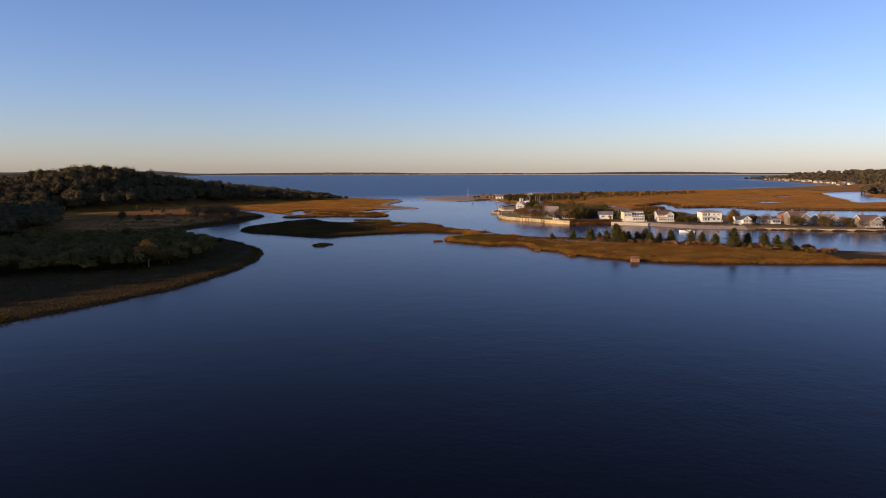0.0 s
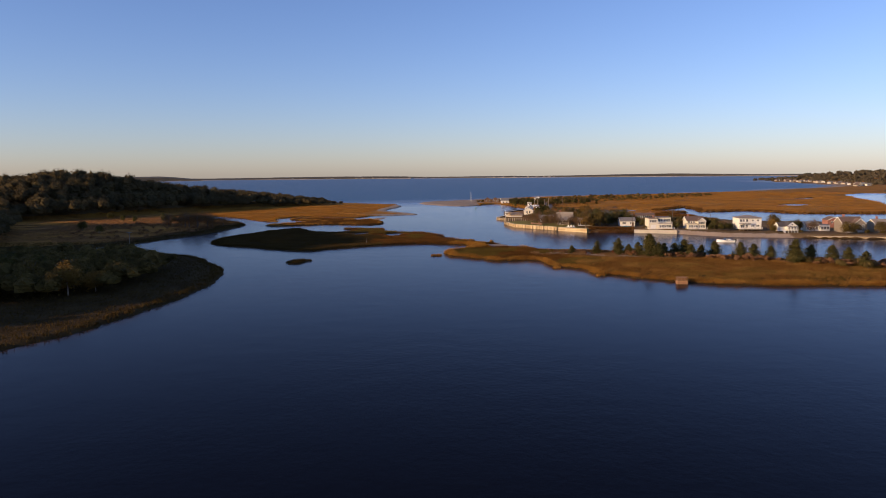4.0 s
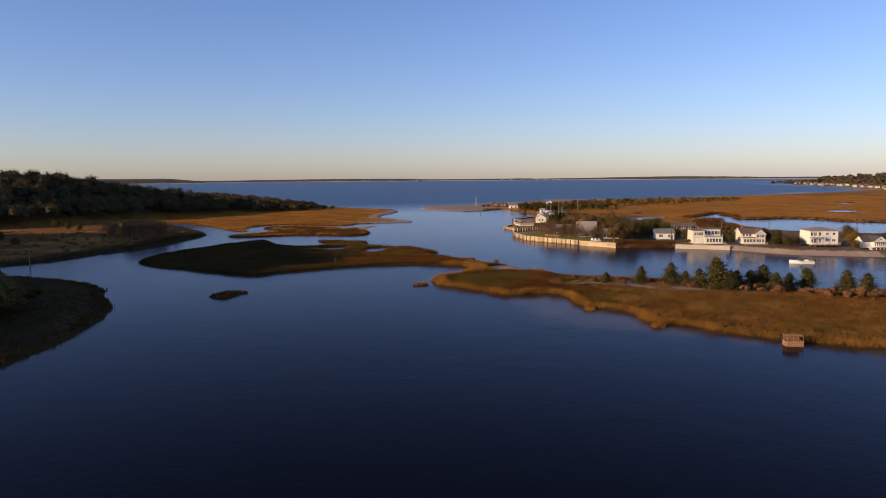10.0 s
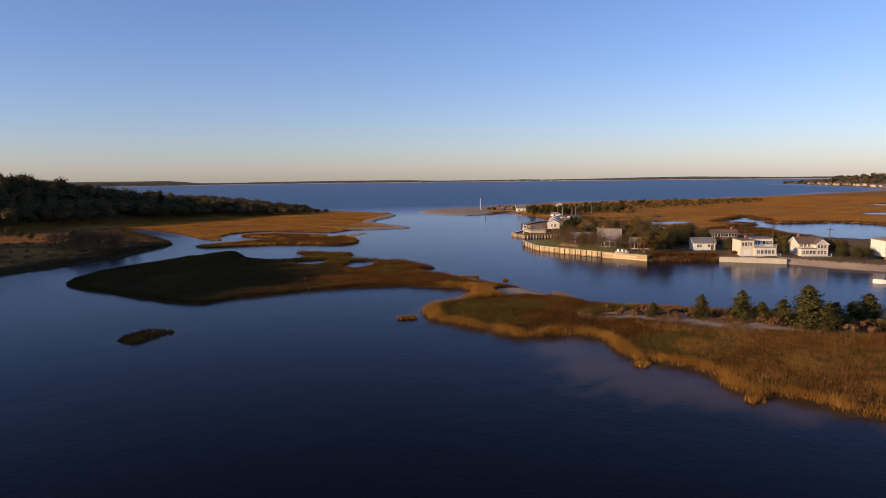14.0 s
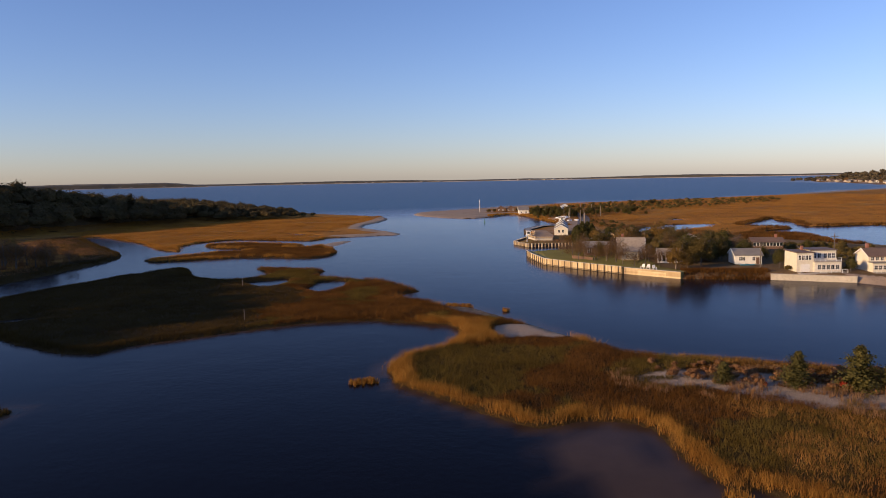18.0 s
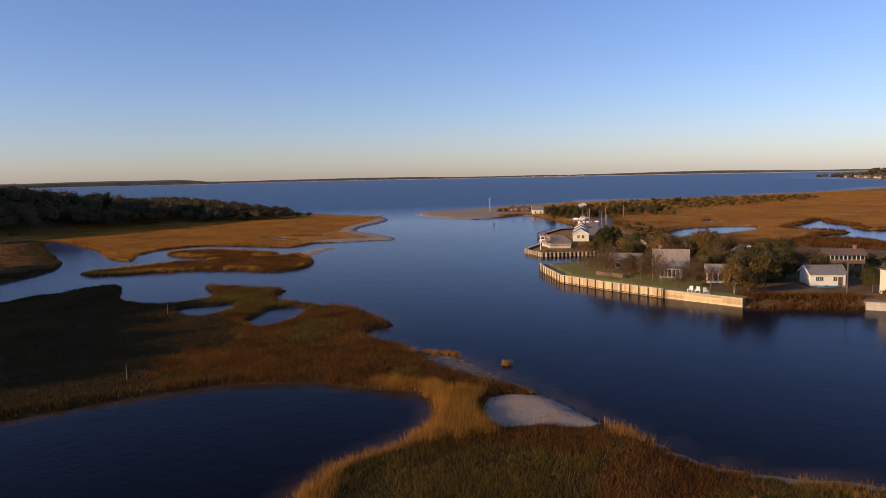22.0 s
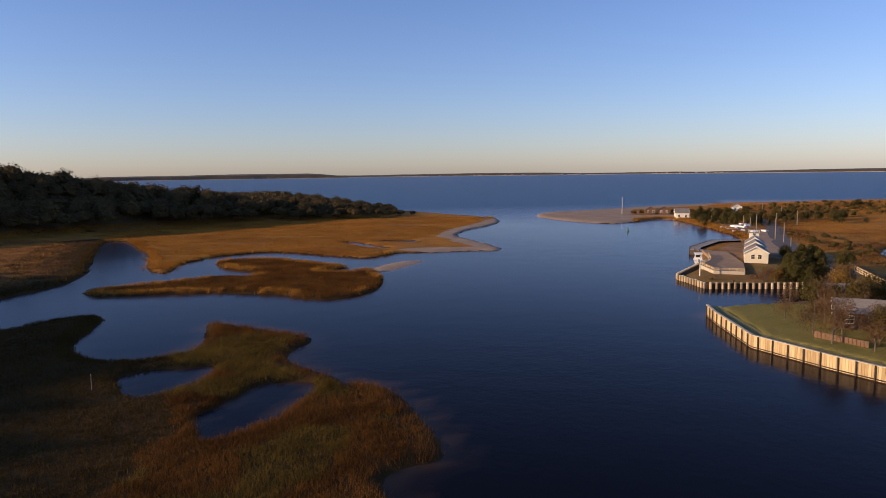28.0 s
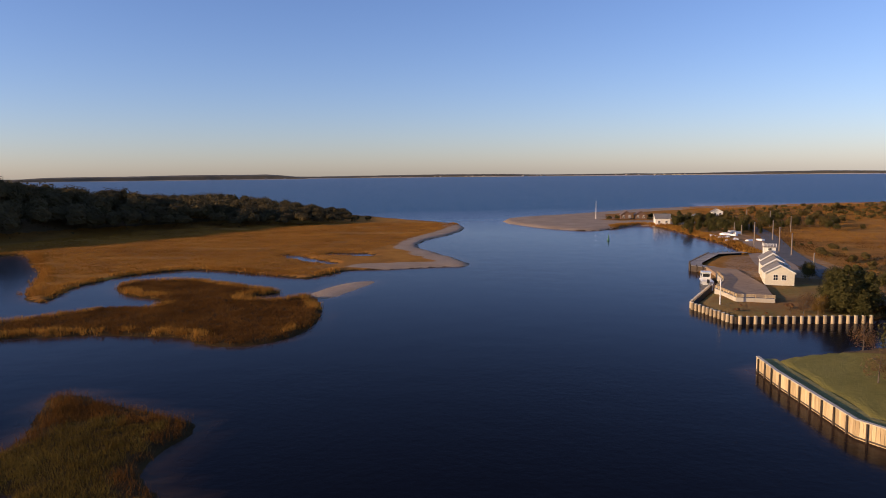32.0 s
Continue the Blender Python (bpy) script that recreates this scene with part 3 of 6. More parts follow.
wobble = fractal(GX / 9.0, GY / 9.0, 5) - 0.5
sand = smooth(-1.0, 0.8, inside_by(GX, GY, SAND_A)) + 0.5 * smooth(-0.8, 0.8, inside_by(GX, GY, STRIP_A)) + 0.8 * smooth(-2, 2, inside_by(GX, GY, DRY_A) + 5 * wobble)
sand += np.where(GD["bar"] > -1, 0.9, 0) + np.where((GD["marsh"] > 0) & (GX > 122), 0.55 * smooth(124, 134, GX + 10 * wobble), 0)
sand += np.where((GD["marsh"] > 0) & (GD["marsh"] < 1.6) & (GX > 31) & (GX + 0.55 * GY - 168 > 9) & (GY > 236 - np.maximum(GX - 60, -60) * 0.33), 0.95, 0)
sand += np.where((GD["west"] > 0) & (GX > -58) & (GY > 483), smooth(-54, -44, GX + 8 * wobble) * smooth(11, 6, GD["west"] + 6 * wobble), 0)
nd = GD["north"]
sea_side = GY - (640 + 0.62 * np.maximum(GX, 0))
sand += np.where((nd > -3) & (nd < 34) & (sea_side > -40) & (GX < 900), smooth(30, 20, nd + 8 * wobble), 0) + np.where((nd > 0) & (GY > 590), smooth(36, 22, GX + 14 * wobble), 0)
sand += np.where((nd > 0) & (GY > 470) & (GY < 600) & (GX < 74), 0.45 * smooth(3, 7, nd), 0)
hd = GD["homes"]
sand += np.where((hd > -2) & (hd < 4.5) & (GX > 97) & (GX < 138) & (GY < 348), 0.7, 0)
lawn = np.where((nd > 0) & (GY < 462) & (GX < 62), 0.42 + 0.5 * wobble, 0) + np.where((hd > 0) & (GX < 66) & (GY < 404), smooth(0.2, 0.8, hd), 0) * smooth(66, 58, GX + 6 * wobble)
soil = np.where((hd > 0), 1 - np.clip(lawn, 0, 1), 0) + np.where((nd > 0) & (GY < 480) & (GX < 75), 0.55, 0)
soil += np.where((nd > 20) & (sea_side > -60) & (GX > 60) & (GX < 330), 0.15 + 1.4 * wobble, 0)
soil += np.where((GD["west"] > 0) & (GZ > 3), 0.8, 0)
# gold is held back from the west bank, so its shade is painted as peat
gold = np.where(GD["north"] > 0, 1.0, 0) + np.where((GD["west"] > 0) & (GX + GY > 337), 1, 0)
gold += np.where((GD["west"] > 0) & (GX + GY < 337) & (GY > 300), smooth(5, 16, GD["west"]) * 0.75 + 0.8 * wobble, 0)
gold += np.where((GD["marsh"] > 0), smooth(20, 60, GX + 14 * wobble) * 0.2, 0) + np.where(GD["island"] > 0, 0.3 + 0.8 * wobble, 0)
gold = gold * (1 - smooth(0.25, 0.1, GZ))
cover = np.zeros((len(GX), 4), np.float32)
cover[:, 0], cover[:, 1], cover[:, 2], cover[:, 3] = np.clip(sand, 0, 1), np.clip(lawn, 0, 1), np.clip(soil, 0, 1), 1
ground_mesh.attributes.new("cover", "FLOAT_COLOR", "POINT").data.foreach_set("color", cover.ravel())
ground_mesh.attributes.new("gold", "FLOAT", "POINT").data.foreach_set("value", np.clip(gold, 0, 1).astype(np.float32))

WXS = lines((-4800, -1200, 600), (-1200, -240, 60), (-240, 240, 2.5), (240, 1200, 60), (1200, 4800, 600))
WYS = lines((-700, 60, 60), (60, 540, 2.5), (540, 800, 8), (800, 1600, 80), (1600, 4900, 550))
WX, WY = [g.ravel() for g in np.meshgrid(WXS, WYS, indexing="ij")]
WZ, _ = ground_at(WX, WY)
water_mesh = sheet("water", WXS, WYS, np.zeros(len(WX)))
water_mesh.attributes.new("shoal", "FLOAT", "POINT").data.foreach_set("value", (smooth(-0.5, 0.0, WZ) ** 1.5).astype(np.float32))
water_mesh.materials.append(M_WATER)
tagged(new("water", water_mesh), "calm dark blue tidal water with faint ripples", "water", kind="structure")


def height(x, y):
    return float(ground_at([x], [y])[0][0])


# far shores all round, beyond the bay
def far_shore(name, label, radius, a0, a1, base, amp, seed, material, depth=220.0, step=0.25):
    ang = np.radians(np.arange(a0, a1 + step / 2, step))
    prof = base + amp * (fractal(np.degrees(ang) / 9.0, 0 * ang, seed, 4) - 0.35)
    taper = np.clip(np.minimum(ang - ang[0], ang[-1] - ang) / radians(3.0), 0, 1) if a1 - a0 < 359 else 1
    prof = np.maximum(prof * np.sqrt(taper), 0.3)
    wig = 30 * (fractal(np.degrees(ang) / 4.0, 0 * ang + 3, seed) - 0.5)
    rows = []
    for k, h in ((0.0, -0.5), (0.02, 2.2), (0.12, 0.75), (0.5, 1.0), (1.0, 0.9)):
        r = radius + wig + depth * k
        zz = np.full(ang.shape, h) if k < 0.05 else prof * h + 1.5 * (fractal(np.degrees(ang) * 3, 0 * ang + k * 9, seed) - 0.5) * np.clip(taper * 3, 0, 1)
        rows.append(np.stack([10 - r * np.sin(ang), 150 + r * np.cos(ang), zz], 1))
    v = np.concatenate(rows)
    n = len(ang)
    i = (np.arange(len(rows) - 1)[:, None] * n + np.arange(n - 1)[None]).ravel()
    me = fast_mesh(name, v, np.stack([i, i + 1, i + n + 1, i + n], 1))
    me.materials.append(material)
    me.materials.append(M_FARSAND)
    me.polygons.foreach_set("material_index", np.repeat([1, 0, 0, 0], n - 1).astype(np.int32))
    return tagged(new(name, me), label, "far shore", kind="structure")


far_shore("backdrop_shore", "low wooded shore across the bay", 4080, -75, 80, 12, 15, 31, M_FARWOOD)
far_shore("backdrop_point", "low wooded point reaching into the bay", 3680, 19.6, 40, 23, 12, 47, M_FARWOOD)
# ---- builders ----
def box(bm, x0, x1, y0, y1, z0, z1):
    v = [bm.verts.new(p) for p in ((x0, y0, z0), (x1, y0, z0), (x1, y1, z0), (x0, y1, z0), (x0, y0, z1), (x1, y0, z1), (x1, y1, z1), (x0, y1, z1))]
    for q in ((3, 2, 1, 0), (4, 5, 6, 7), (0, 1, 5, 4), (1, 2, 6, 5), (2, 3, 7, 6), (3, 0, 4, 7)):
        bm.faces.new([v[i] for i in q])
    return bm


def tube(bm, p0, p1, r0, r1, n=8, cap=True):
    p0, p1 = Vector(p0), Vector(p1)
    q = (p1 - p0).to_track_quat("Z", "Y")
    rings = []
    for p, r in ((p0, r0), (p1, r1)):
        rings.append([bm.verts.new(p + q @ Vector((r * math.cos(6.2832 * k / n), r * math.sin(6.2832 * k / n), 0))) for k in range(n)])
    for k in range(n):
        bm.faces.new((rings[0][k], rings[0][(k + 1) % n], rings[1][(k + 1) % n], rings[1][k]))
    if cap:
        bm.faces.new(rings[1])
        bm.faces.new(rings[0][::-1])
    return bm


def prism(bm, outline, a, b, axis="y"):
    """A solid with the given outline, drawn out from a to b along an axis."""
    def at(u, v, k):
        return (u, k, v) if axis == "y" else (k, u, v) if axis == "x" else (u, v, k)
    lo = [bm.verts.new(at(u, v, a)) for u, v in outline]
    hi = [bm.verts.new(at(u, v, b)) for u, v in outline]
    bm.faces.new(lo)
    bm.faces.new(hi[::-1])
    n = len(outline)
    for k in range(n):
        bm.faces.new((lo[k], hi[k], hi[(k + 1) % n], lo[(k + 1) % n]))
    bmesh.ops.recalc_face_normals(bm, faces=bm.faces)
    return bm


def mesh_of(name, bm, material, bevel=0.0):
    if bevel:
        bmesh.ops.bevel(bm, geom=list(bm.edges), offset=bevel, segments=1, affect="EDGES")
    me = bpy.data.meshes.new(name)
    bm.to_mesh(me)
    bm.free()
    me.materials.append(material)
    return me


def part(name, bm, material, parent, label="", at=None):
    me = bm if isinstance(bm, bpy.types.Mesh) else mesh_of(name, bm, material)
    ob = new(name, me)
    ob.parent = parent
    if at is not None:
        ob.matrix_local = at
    if label:
        tagged(ob, label)
    return ob


def thing(name, label, category, m, group=""):
    ob = new(name)
    ob.empty_display_size = 0.3
    ob.matrix_world = m
    return tagged(ob, label, category, group)


def leaf_quads(points, size, rng, out=None):
    """One small leaf-cluster quad at each point, turned at random or roughly outwards."""
    n = len(points)
    a = rng.normal(size=(n, 3))
    if out is not None:
        face = out / (np.linalg.norm(out, axis=1, keepdims=True) + 1e-9) + 0.38 * rng.normal(size=(n, 3))
        a = np.cross(face, a)
    a /= np.linalg.norm(a, axis=1, keepdims=True) + 1e-9
    b = np.cross(a, face if out is not None else rng.normal(size=(n, 3)))
    b /= np.linalg.norm(b, axis=1, keepdims=True) + 1e-9
    s = (size * rng.uniform(0.6, 1.4, n))[:, None]
    v = np.stack([points - s * a, points + 0.55 * s * b, points + s * a, points - 0.55 * s * b], 1).reshape(-1, 3)
    return v, np.arange(4 * n).reshape(n, 4)


def crown_points(rng, centre, radii, lobes, per):
    """Points on the outsides of a cluster of uneven lobes."""
    out, ways = [], []
    for _ in range(lobes):
        d = rng.normal(size=3)
        d /= np.linalg.norm(d)
        d[2] = abs(d[2]) * 0.9 - 0.25
        c = centre + d * radii * rng.uniform(0.35, 0.8)
        p = rng.normal(size=(per, 3))
        p /= np.linalg.norm(p, axis=1, keepdims=True)
        out.append(c + p * radii * rng.uniform(0.3, 0.52) * rng.uniform(0.65, 1.0, (per, 1)))
        ways.append(p + 0.5 * d)
    return np.concatenate(out), np.concatenate(ways)


def limbed_trunk(rng, tall, thick, limbs, spread, lean=0.0, start=0.3):
    bm = bmesh.new()
    top = Vector((lean, lean * 0.4, tall))
    mid = Vector((lean * 0.3, 0, tall * 0.45))
    tube(bm, (0, 0, -0.3), mid, thick, thick * 0.75, 7, False)
    tube(bm, mid, top, thick * 0.75, thick * 0.25, 7)
    for _ in range(limbs):
        k = rng.uniform(start, 0.85)
        a = rng.uniform(0, 6.283)
        p = mid.lerp(top, (k - 0.45) / 0.55) if k > 0.45 else Vector((0, 0, 0)).lerp(mid, k / 0.45)
        e = p + Vector((math.cos(a) * spread * rng.uniform(0.6, 1), math.sin(a) * spread * rng.uniform(0.6, 1), tall * rng.uniform(0.12, 0.35)))
        tube(bm, p, e, thick * 0.4, thick * 0.1, 5)
        for _ in range(2):
            e2 = e + Vector((rng.uniform(-1, 1), rng.uniform(-1, 1), rng.uniform(0.3, 1))) * spread * 0.35
            tube(bm, p.lerp(e, 0.65), e2, thick * 0.18, thick * 0.05, 4)
    return bm


def make_tree(kind, label, seed, leaf, bark, tall=7.0):
    """kind: round (broad crown), open (thin, half bare), cedar (cone), bush."""
    rng = np.random.default_rng(seed)
    root = thing({"cedar": "cedar_tree", "bush": "bush"}.get(kind, "tree"), label, {"bush": "bush"}.get(kind, "tree"), pose(0, 0, -60))
    if kind == "cedar":
        part("trunk", limbed_trunk(rng, tall * 0.9, 0.13, 4, 0.5, 0.1), bark, root)
        boughs, per = 110, 40
        bh = np.repeat(rng.uniform(0.05, 1, boughs) ** 1.1, per)
        ba = np.repeat(rng.uniform(0, 6.283, boughs), per)
        br = np.repeat(rng.uniform(0.45, 1.25, boughs), per) * ((1 - bh) ** 0.7 * np.minimum(1, 0.4 + bh * 4) * tall * 0.33 + 0.08)
        k = rng.uniform(0.15, 1, bh.size)
        p = np.stack([br * k * np.cos(ba), br * k * np.sin(ba), bh * tall + 0.1 + 0.25 * br * k], 1) + rng.normal(size=(bh.size, 3)) * (0.10 + 0.22 * (1 - bh))[:, None]
        p[:, 2] = np.maximum(p[:, 2], 0.1)
        v, f = leaf_quads(p, 0.12, rng, np.stack([np.cos(ba), np.sin(ba), 0.6 + 0 * ba], 1))
    elif kind == "bush":
        part("stem", limbed_trunk(rng, tall * 0.5, 0.06, 6, tall * 0.4, 0.0, 0.1), bark, root)
        p, w = crown_points(rng, np.array((0, 0, tall * 0.42)), np.array((tall * 0.62, tall * 0.62, tall * 0.5)), 9, 80)
        p[:, 2] = np.abs(p[:, 2])
        v, f = leaf_quads(p, 0.10 * tall ** 0.5, rng, w)
    else:
        bare = kind == "open"
        part("trunk", limbed_trunk(rng, tall * 0.8, 0.17, 9 if bare else 6, tall * 0.3, 0.25), bark, root)
        p, w = crown_points(rng, np.array((0.1, 0, tall * 0.50)), np.array((tall * 0.46, tall * 0.46, tall * 0.50)), 22, 60 if bare else 125)
        p[:, 2] = (0.09 + 0.89 * (p[:, 2] - p[:, 2].min()) / np.ptp(p[:, 2])) * tall
        p[:, 2] = np.maximum(p[:, 2], 0.25 + 0.08 * tall * rng.uniform(size=len(p)))
        v, f = leaf_quads(p, 0.13 if bare else 0.19, rng, None if bare else w)
    me = fast_mesh("crown", v, f)
    me.materials.append(leaf)
    part("crown", me, leaf, root)
    return root


def plant(proto, x, y, size, turn, sink=0.05, z=None, wide=1.0):
    z = height(x, y) if z is None else z
    m = Matrix.Translation((x, y, z - sink)) @ Matrix.Rotation(turn, 4, "Z") @ Matrix.Diagonal((size * wide, size * wide, size, 1))
    return copy_thing(proto, m)


def blades(points, tall, wide, per, rng, spread=0.25, lean=0.35):
    """Grass: per blades at each point, one pointed sliver each."""
    n = len(points) * per
    base = np.repeat(points, per, axis=0) + np.concatenate([rng.normal(size=(n, 2)) * spread, np.zeros((n, 1))], 1)
    h = np.repeat(np.broadcast_to(tall, len(points)), per) * rng.uniform(0.6, 1.15, n)
    a = rng.uniform(0, 6.283, n)
    side = np.stack([np.cos(a), np.sin(a), 0 * a], 1) * (wide * rng.uniform(0.7, 1.3, n))[:, None]
    tip = base + np.concatenate([rng.normal(size=(n, 2)) * lean * h[:, None], h[:, None]], 1)
    base[:, 2] -= 0.1
    v = np.stack([base - side, base + side, tip], 1).reshape(-1, 3)
    return v, np.arange(3 * n).reshape(n, 3)


def scatter(x0, x1, y0, y1, per_m2, rng):
    n = int((x1 - x0) * (y1 - y0) * per_m2)
    return rng.uniform(x0, x1, n), rng.uniform(y0, y1, n)


def grow(name, label, chunks, material):
    v, f, k = [], [], 0
    for cv, cf in chunks:
        v.append(cv)
        f.append(cf + k)
        k += len(cv)
    me = fast_mesh(name, np.concatenate(v), np.concatenate(f))
    me.materials.append(material)
    return tagged(new(name, me), label, "grass" if "grass" in name or "reed" in name else "woods", kind="stuff")
# ---- wooded hills of the west shore ----
GROVE = rounded([(-270, 262), (-178, 246), (-166, 285), (-178, 325), (-206, 372), (-236, 420), (-300, 420)], 1)


def wood_mass(name, label, outline, spacing, tall, leaf, seed, span, per=60, leaf_size=0.5):
    """Woods seen from afar: every tree is a cluster of uneven domes of foliage under a coat of leaf sprays."""
    rng = np.random.default_rng(seed)
    lo, hi = outline.min(0), outline.max(0)
    gx, gy = np.meshgrid(np.arange(lo[0], hi[0], spacing), np.arange(lo[1], hi[1], spacing))
    x = gx.ravel() + rng.uniform(-0.45, 0.45, gx.size) * spacing
    y = gy.ravel() + rng.uniform(-0.45, 0.45, gx.size) * spacing
    k = inside_by(x, y, outline, 5.0)
    keep = (k > 0) & (k < span)
    x, y = x[keep], y[keep]
    z, _ = ground_at(x, y)
    # one dome: rings of points from the crown's top to its skirt
    rings, sides = np.radians((18, 45, 72, 98, 122)), 8
    turn = np.arange(sides) * 6.2832 / sides
    unit = np.concatenate([np.stack([math.sin(a) * np.cos(turn + 0.4 * n), math.sin(a) * np.sin(turn + 0.4 * n), 0 * turn + math.cos(a)], 1) for n, a in enumerate(rings)])
    q = np.arange(sides)
    quads = np.concatenate([np.stack([n * sides + q, (n + 1) * sides + q, (n + 1) * sides + (q + 1) % sides, n * sides + (q + 1) % sides], 1) for n in range(len(rings) - 1)] +
                           [np.array([[0, 1, 2, 3], [0, 3, 4, 7], [4, 5, 6, 7]])])
    domes, faces, pts, ways, count = [], [], [], [], 0
    for px, py, pz in zip(x, y, z):
        h = tall(px, py) * rng.uniform(0.72, 1.2)
        wide = min(spacing * 0.62, h * 0.62)
        for n in range(4):
            size = np.array((wide, wide, h * 0.42)) * (1.0 if n == 0 else rng.uniform(0.45, 0.72))
            off = np.zeros(3) if n == 0 else np.append(rng.normal(size=2) * wide * 0.6, rng.uniform(-0.12, 0.12) * h)
            c = np.array((px, py, pz + h * 0.56)) + off
            lump = unit * size * rng.uniform(0.6, 0.92, (len(unit), 1)) + c
            domes.append(lump)
            faces.append(quads + count)
            count += len(lump)
            m = per if n == 0 else per // 2
            d = rng.normal(size=(m, 3))
            d /= np.linalg.norm(d, axis=1, keepdims=True)
            d[:, 2] = np.where(d[:, 2] < -0.35, -d[:, 2], d[:, 2])
            pts.append(c + d * size * rng.uniform(0.74, 1.1, (m, 1)))
            ways.append(d)
        low = rng.normal(size=(10, 3)) * np.array((wide * 0.6, wide * 0.6, h * 0.1)) + np.array((px, py, pz + h * 0.2))
        pts.append(low)
        ways.append(low - np.array((px, py, pz)))
    v, f = leaf_quads(np.concatenate(pts), leaf_size, rng, np.concatenate(ways))
    return grow(name, label, [(np.concatenate(domes), np.concatenate(faces)), (v, f)], leaf)


wood_mass("hill_woods", "dense dark oak woods on a hill in early autumn", WOODS, 7.6, lambda x, y: 2.3 + 8.9 * min(1, max(0, (-82 - x) / 110)), M_OAK, 5, 90, 150, 0.46)
# woods on the unseen ridge, added to roughen its shadow
wood_mass("ridge_woods", "oak woods on an added, unseen ridge that shades the west marsh", CASTER_RIDGE, 7.5, lambda x, y: 9.5, M_OAK, 6, 200, 20, 0.9)
wood_mass("grove_woods", "low dark grove behind the marsh", GROVE, 6.5, lambda x, y: 9.0, M_OAK, 7, 70, 120, 0.42)
HEADLAND = rounded([(800, 1020), (735, 1180), (752, 1310), (800, 1500), (848, 1700), (838, 1870), (860, 2060), (1100, 2300), (1500, 2350), (2200, 2300), (2200, 900), (1300, 700), (900, 800)], 1)
wood_mass("headland_woods", "hazy autumn woods on a distant headland", HEADLAND, 33, lambda x, y: 3.5 + 5.0 * min(1, max(0, (x - 760) / 300)), M_FARTREE, 8, 320, 16, 4.0)
EASTWOODS = rounded([(440, 770), (470, 700), (620, 620), (800, 640), (860, 860), (700, 950), (560, 880)], 1)
HEDGE = rounded([(99, 353), (116, 349), (124, 352), (128, 372), (124, 398), (104, 395)], 1)
wood_mass("garden_thicket", "olive thicket filling the gardens behind the houses", HEDGE, 4.6, lambda x, y: 2.2, M_OLIVE, 13, 90, 60, 0.2)
wood_mass("east_woods", "low wooded rise beyond the marsh", EASTWOODS, 16, lambda x, y: 9.0, M_FARTREE, 9, 300, 24, 1.6)

POINTWOOD = rounded([(-138, 170), (-96, 176), (-75, 188), (-70, 222), (-84, 246), (-120, 262), (-150, 240)], 1)
wood_mass("point_thicket", "dark thicket of low trees on the west point", POINTWOOD, 4.2, lambda x, y: 4.0 + 2.6 * float(fractal(x / 9, y / 9, 57)), M_OLIVE, 10, 60, 150, 0.19)
MARSHSCRUB = rounded([(-170, 325), (-120, 322), (-106, 362), (-106, 405), (-130, 420), (-172, 410)], 1)
wood_mass("marsh_scrub", "scattered dry scrub on the west marsh", MARSHSCRUB, 9.5, lambda x, y: 1.5, M_SHRUB, 11, 60, 60, 0.16)
BEACHSCRUB = rounded([(72, 640), (130, 640), (280, 770), (300, 830), (190, 800), (90, 730)], 1)
wood_mass("beach_scrub", "low olive scrub behind the barrier beach", BEACHSCRUB, 9.0, lambda x, y: 2.2, M_OLIVE, 12, 90, 40, 0.3)

# ---- trees: one of each kind, then copies ----
CEDARS = [make_tree("cedar", "green red-cedar standing in dry grass", 100 + k, M_CEDAR, M_BARK, 5.0) for k in range(3)]
OLIVES = [make_tree("round", "olive-green leafy tree beside the houses", 120 + k, M_OLIVE, M_BARK, 7.0) for k in range(3)]
AMBERS = [make_tree("round", "tree in yellow autumn leaf", 130 + k, M_AMBER, M_PALEBARK, 7.0) for k in range(2)]
BARES = [make_tree("open", "half-bare brown tree in late autumn", 140 + k, M_BROWN, M_BARK, 7.0) for k in range(3)]
DARKS = [make_tree("round", "dark evergreen-looking broad tree", 150 + k, M_CEDAR, M_BARK, 7.0) for k in range(2)]
BUSHES = [make_tree("bush", "dry brown shrub on sandy ground", 160 + k, M_SHRUB, M_BARK, 1.6) for k in range(3)]
GREENBUSH = [make_tree("bush", "rounded dark green bush", 170 + k, M_OLIVE, M_BARK, 2.2) for k in range(2)]
REDBUSH = make_tree("bush", "low bush with bright red leaves", 180, M_RED, M_BARK, 1.3)
PROTOS = CEDARS + OLIVES + AMBERS + BARES + DARKS + BUSHES + GREENBUSH + [REDBUSH]
pick = random.Random(4)


def stand(kinds, spots, group, wide=1.0):
    for x, y, s in spots:
        ob = plant(pick.choice(kinds), x, y, s, pick.uniform(0, 6.28), wide=wide * pick.uniform(0.9, 1.15))
        tagged(ob, group=group)


# cedars along the spit (x, y, height / 5 m)
stand(CEDARS, [(40.3, 259, 0.5), (47.8, 257, 0.8), (54, 256, 0.95), (57.1, 255.5, 0.62), (61.6, 249.5, 1.28), (66.2, 250, 0.76), (73.6, 254, 0.95), (73.2, 247, 0.75),
               (82, 252, 0.9), (59, 252, 0.8), (77.5, 250.5, 0.7), (98.5, 236, 0.8), (87.3, 246, 0.95), (90, 243.5, 0.84), (93.6, 240.5, 0.8), (96.1, 231.5, 1.25), (102.4, 235.3, 0.9), (106.4, 232, 0.92),
               (110.2, 231, 0.84), (109.9, 222.5, 0.8), (70, 252, 0.72), (63.6, 247, 0.85)], "cedars on the spit", 1.75)
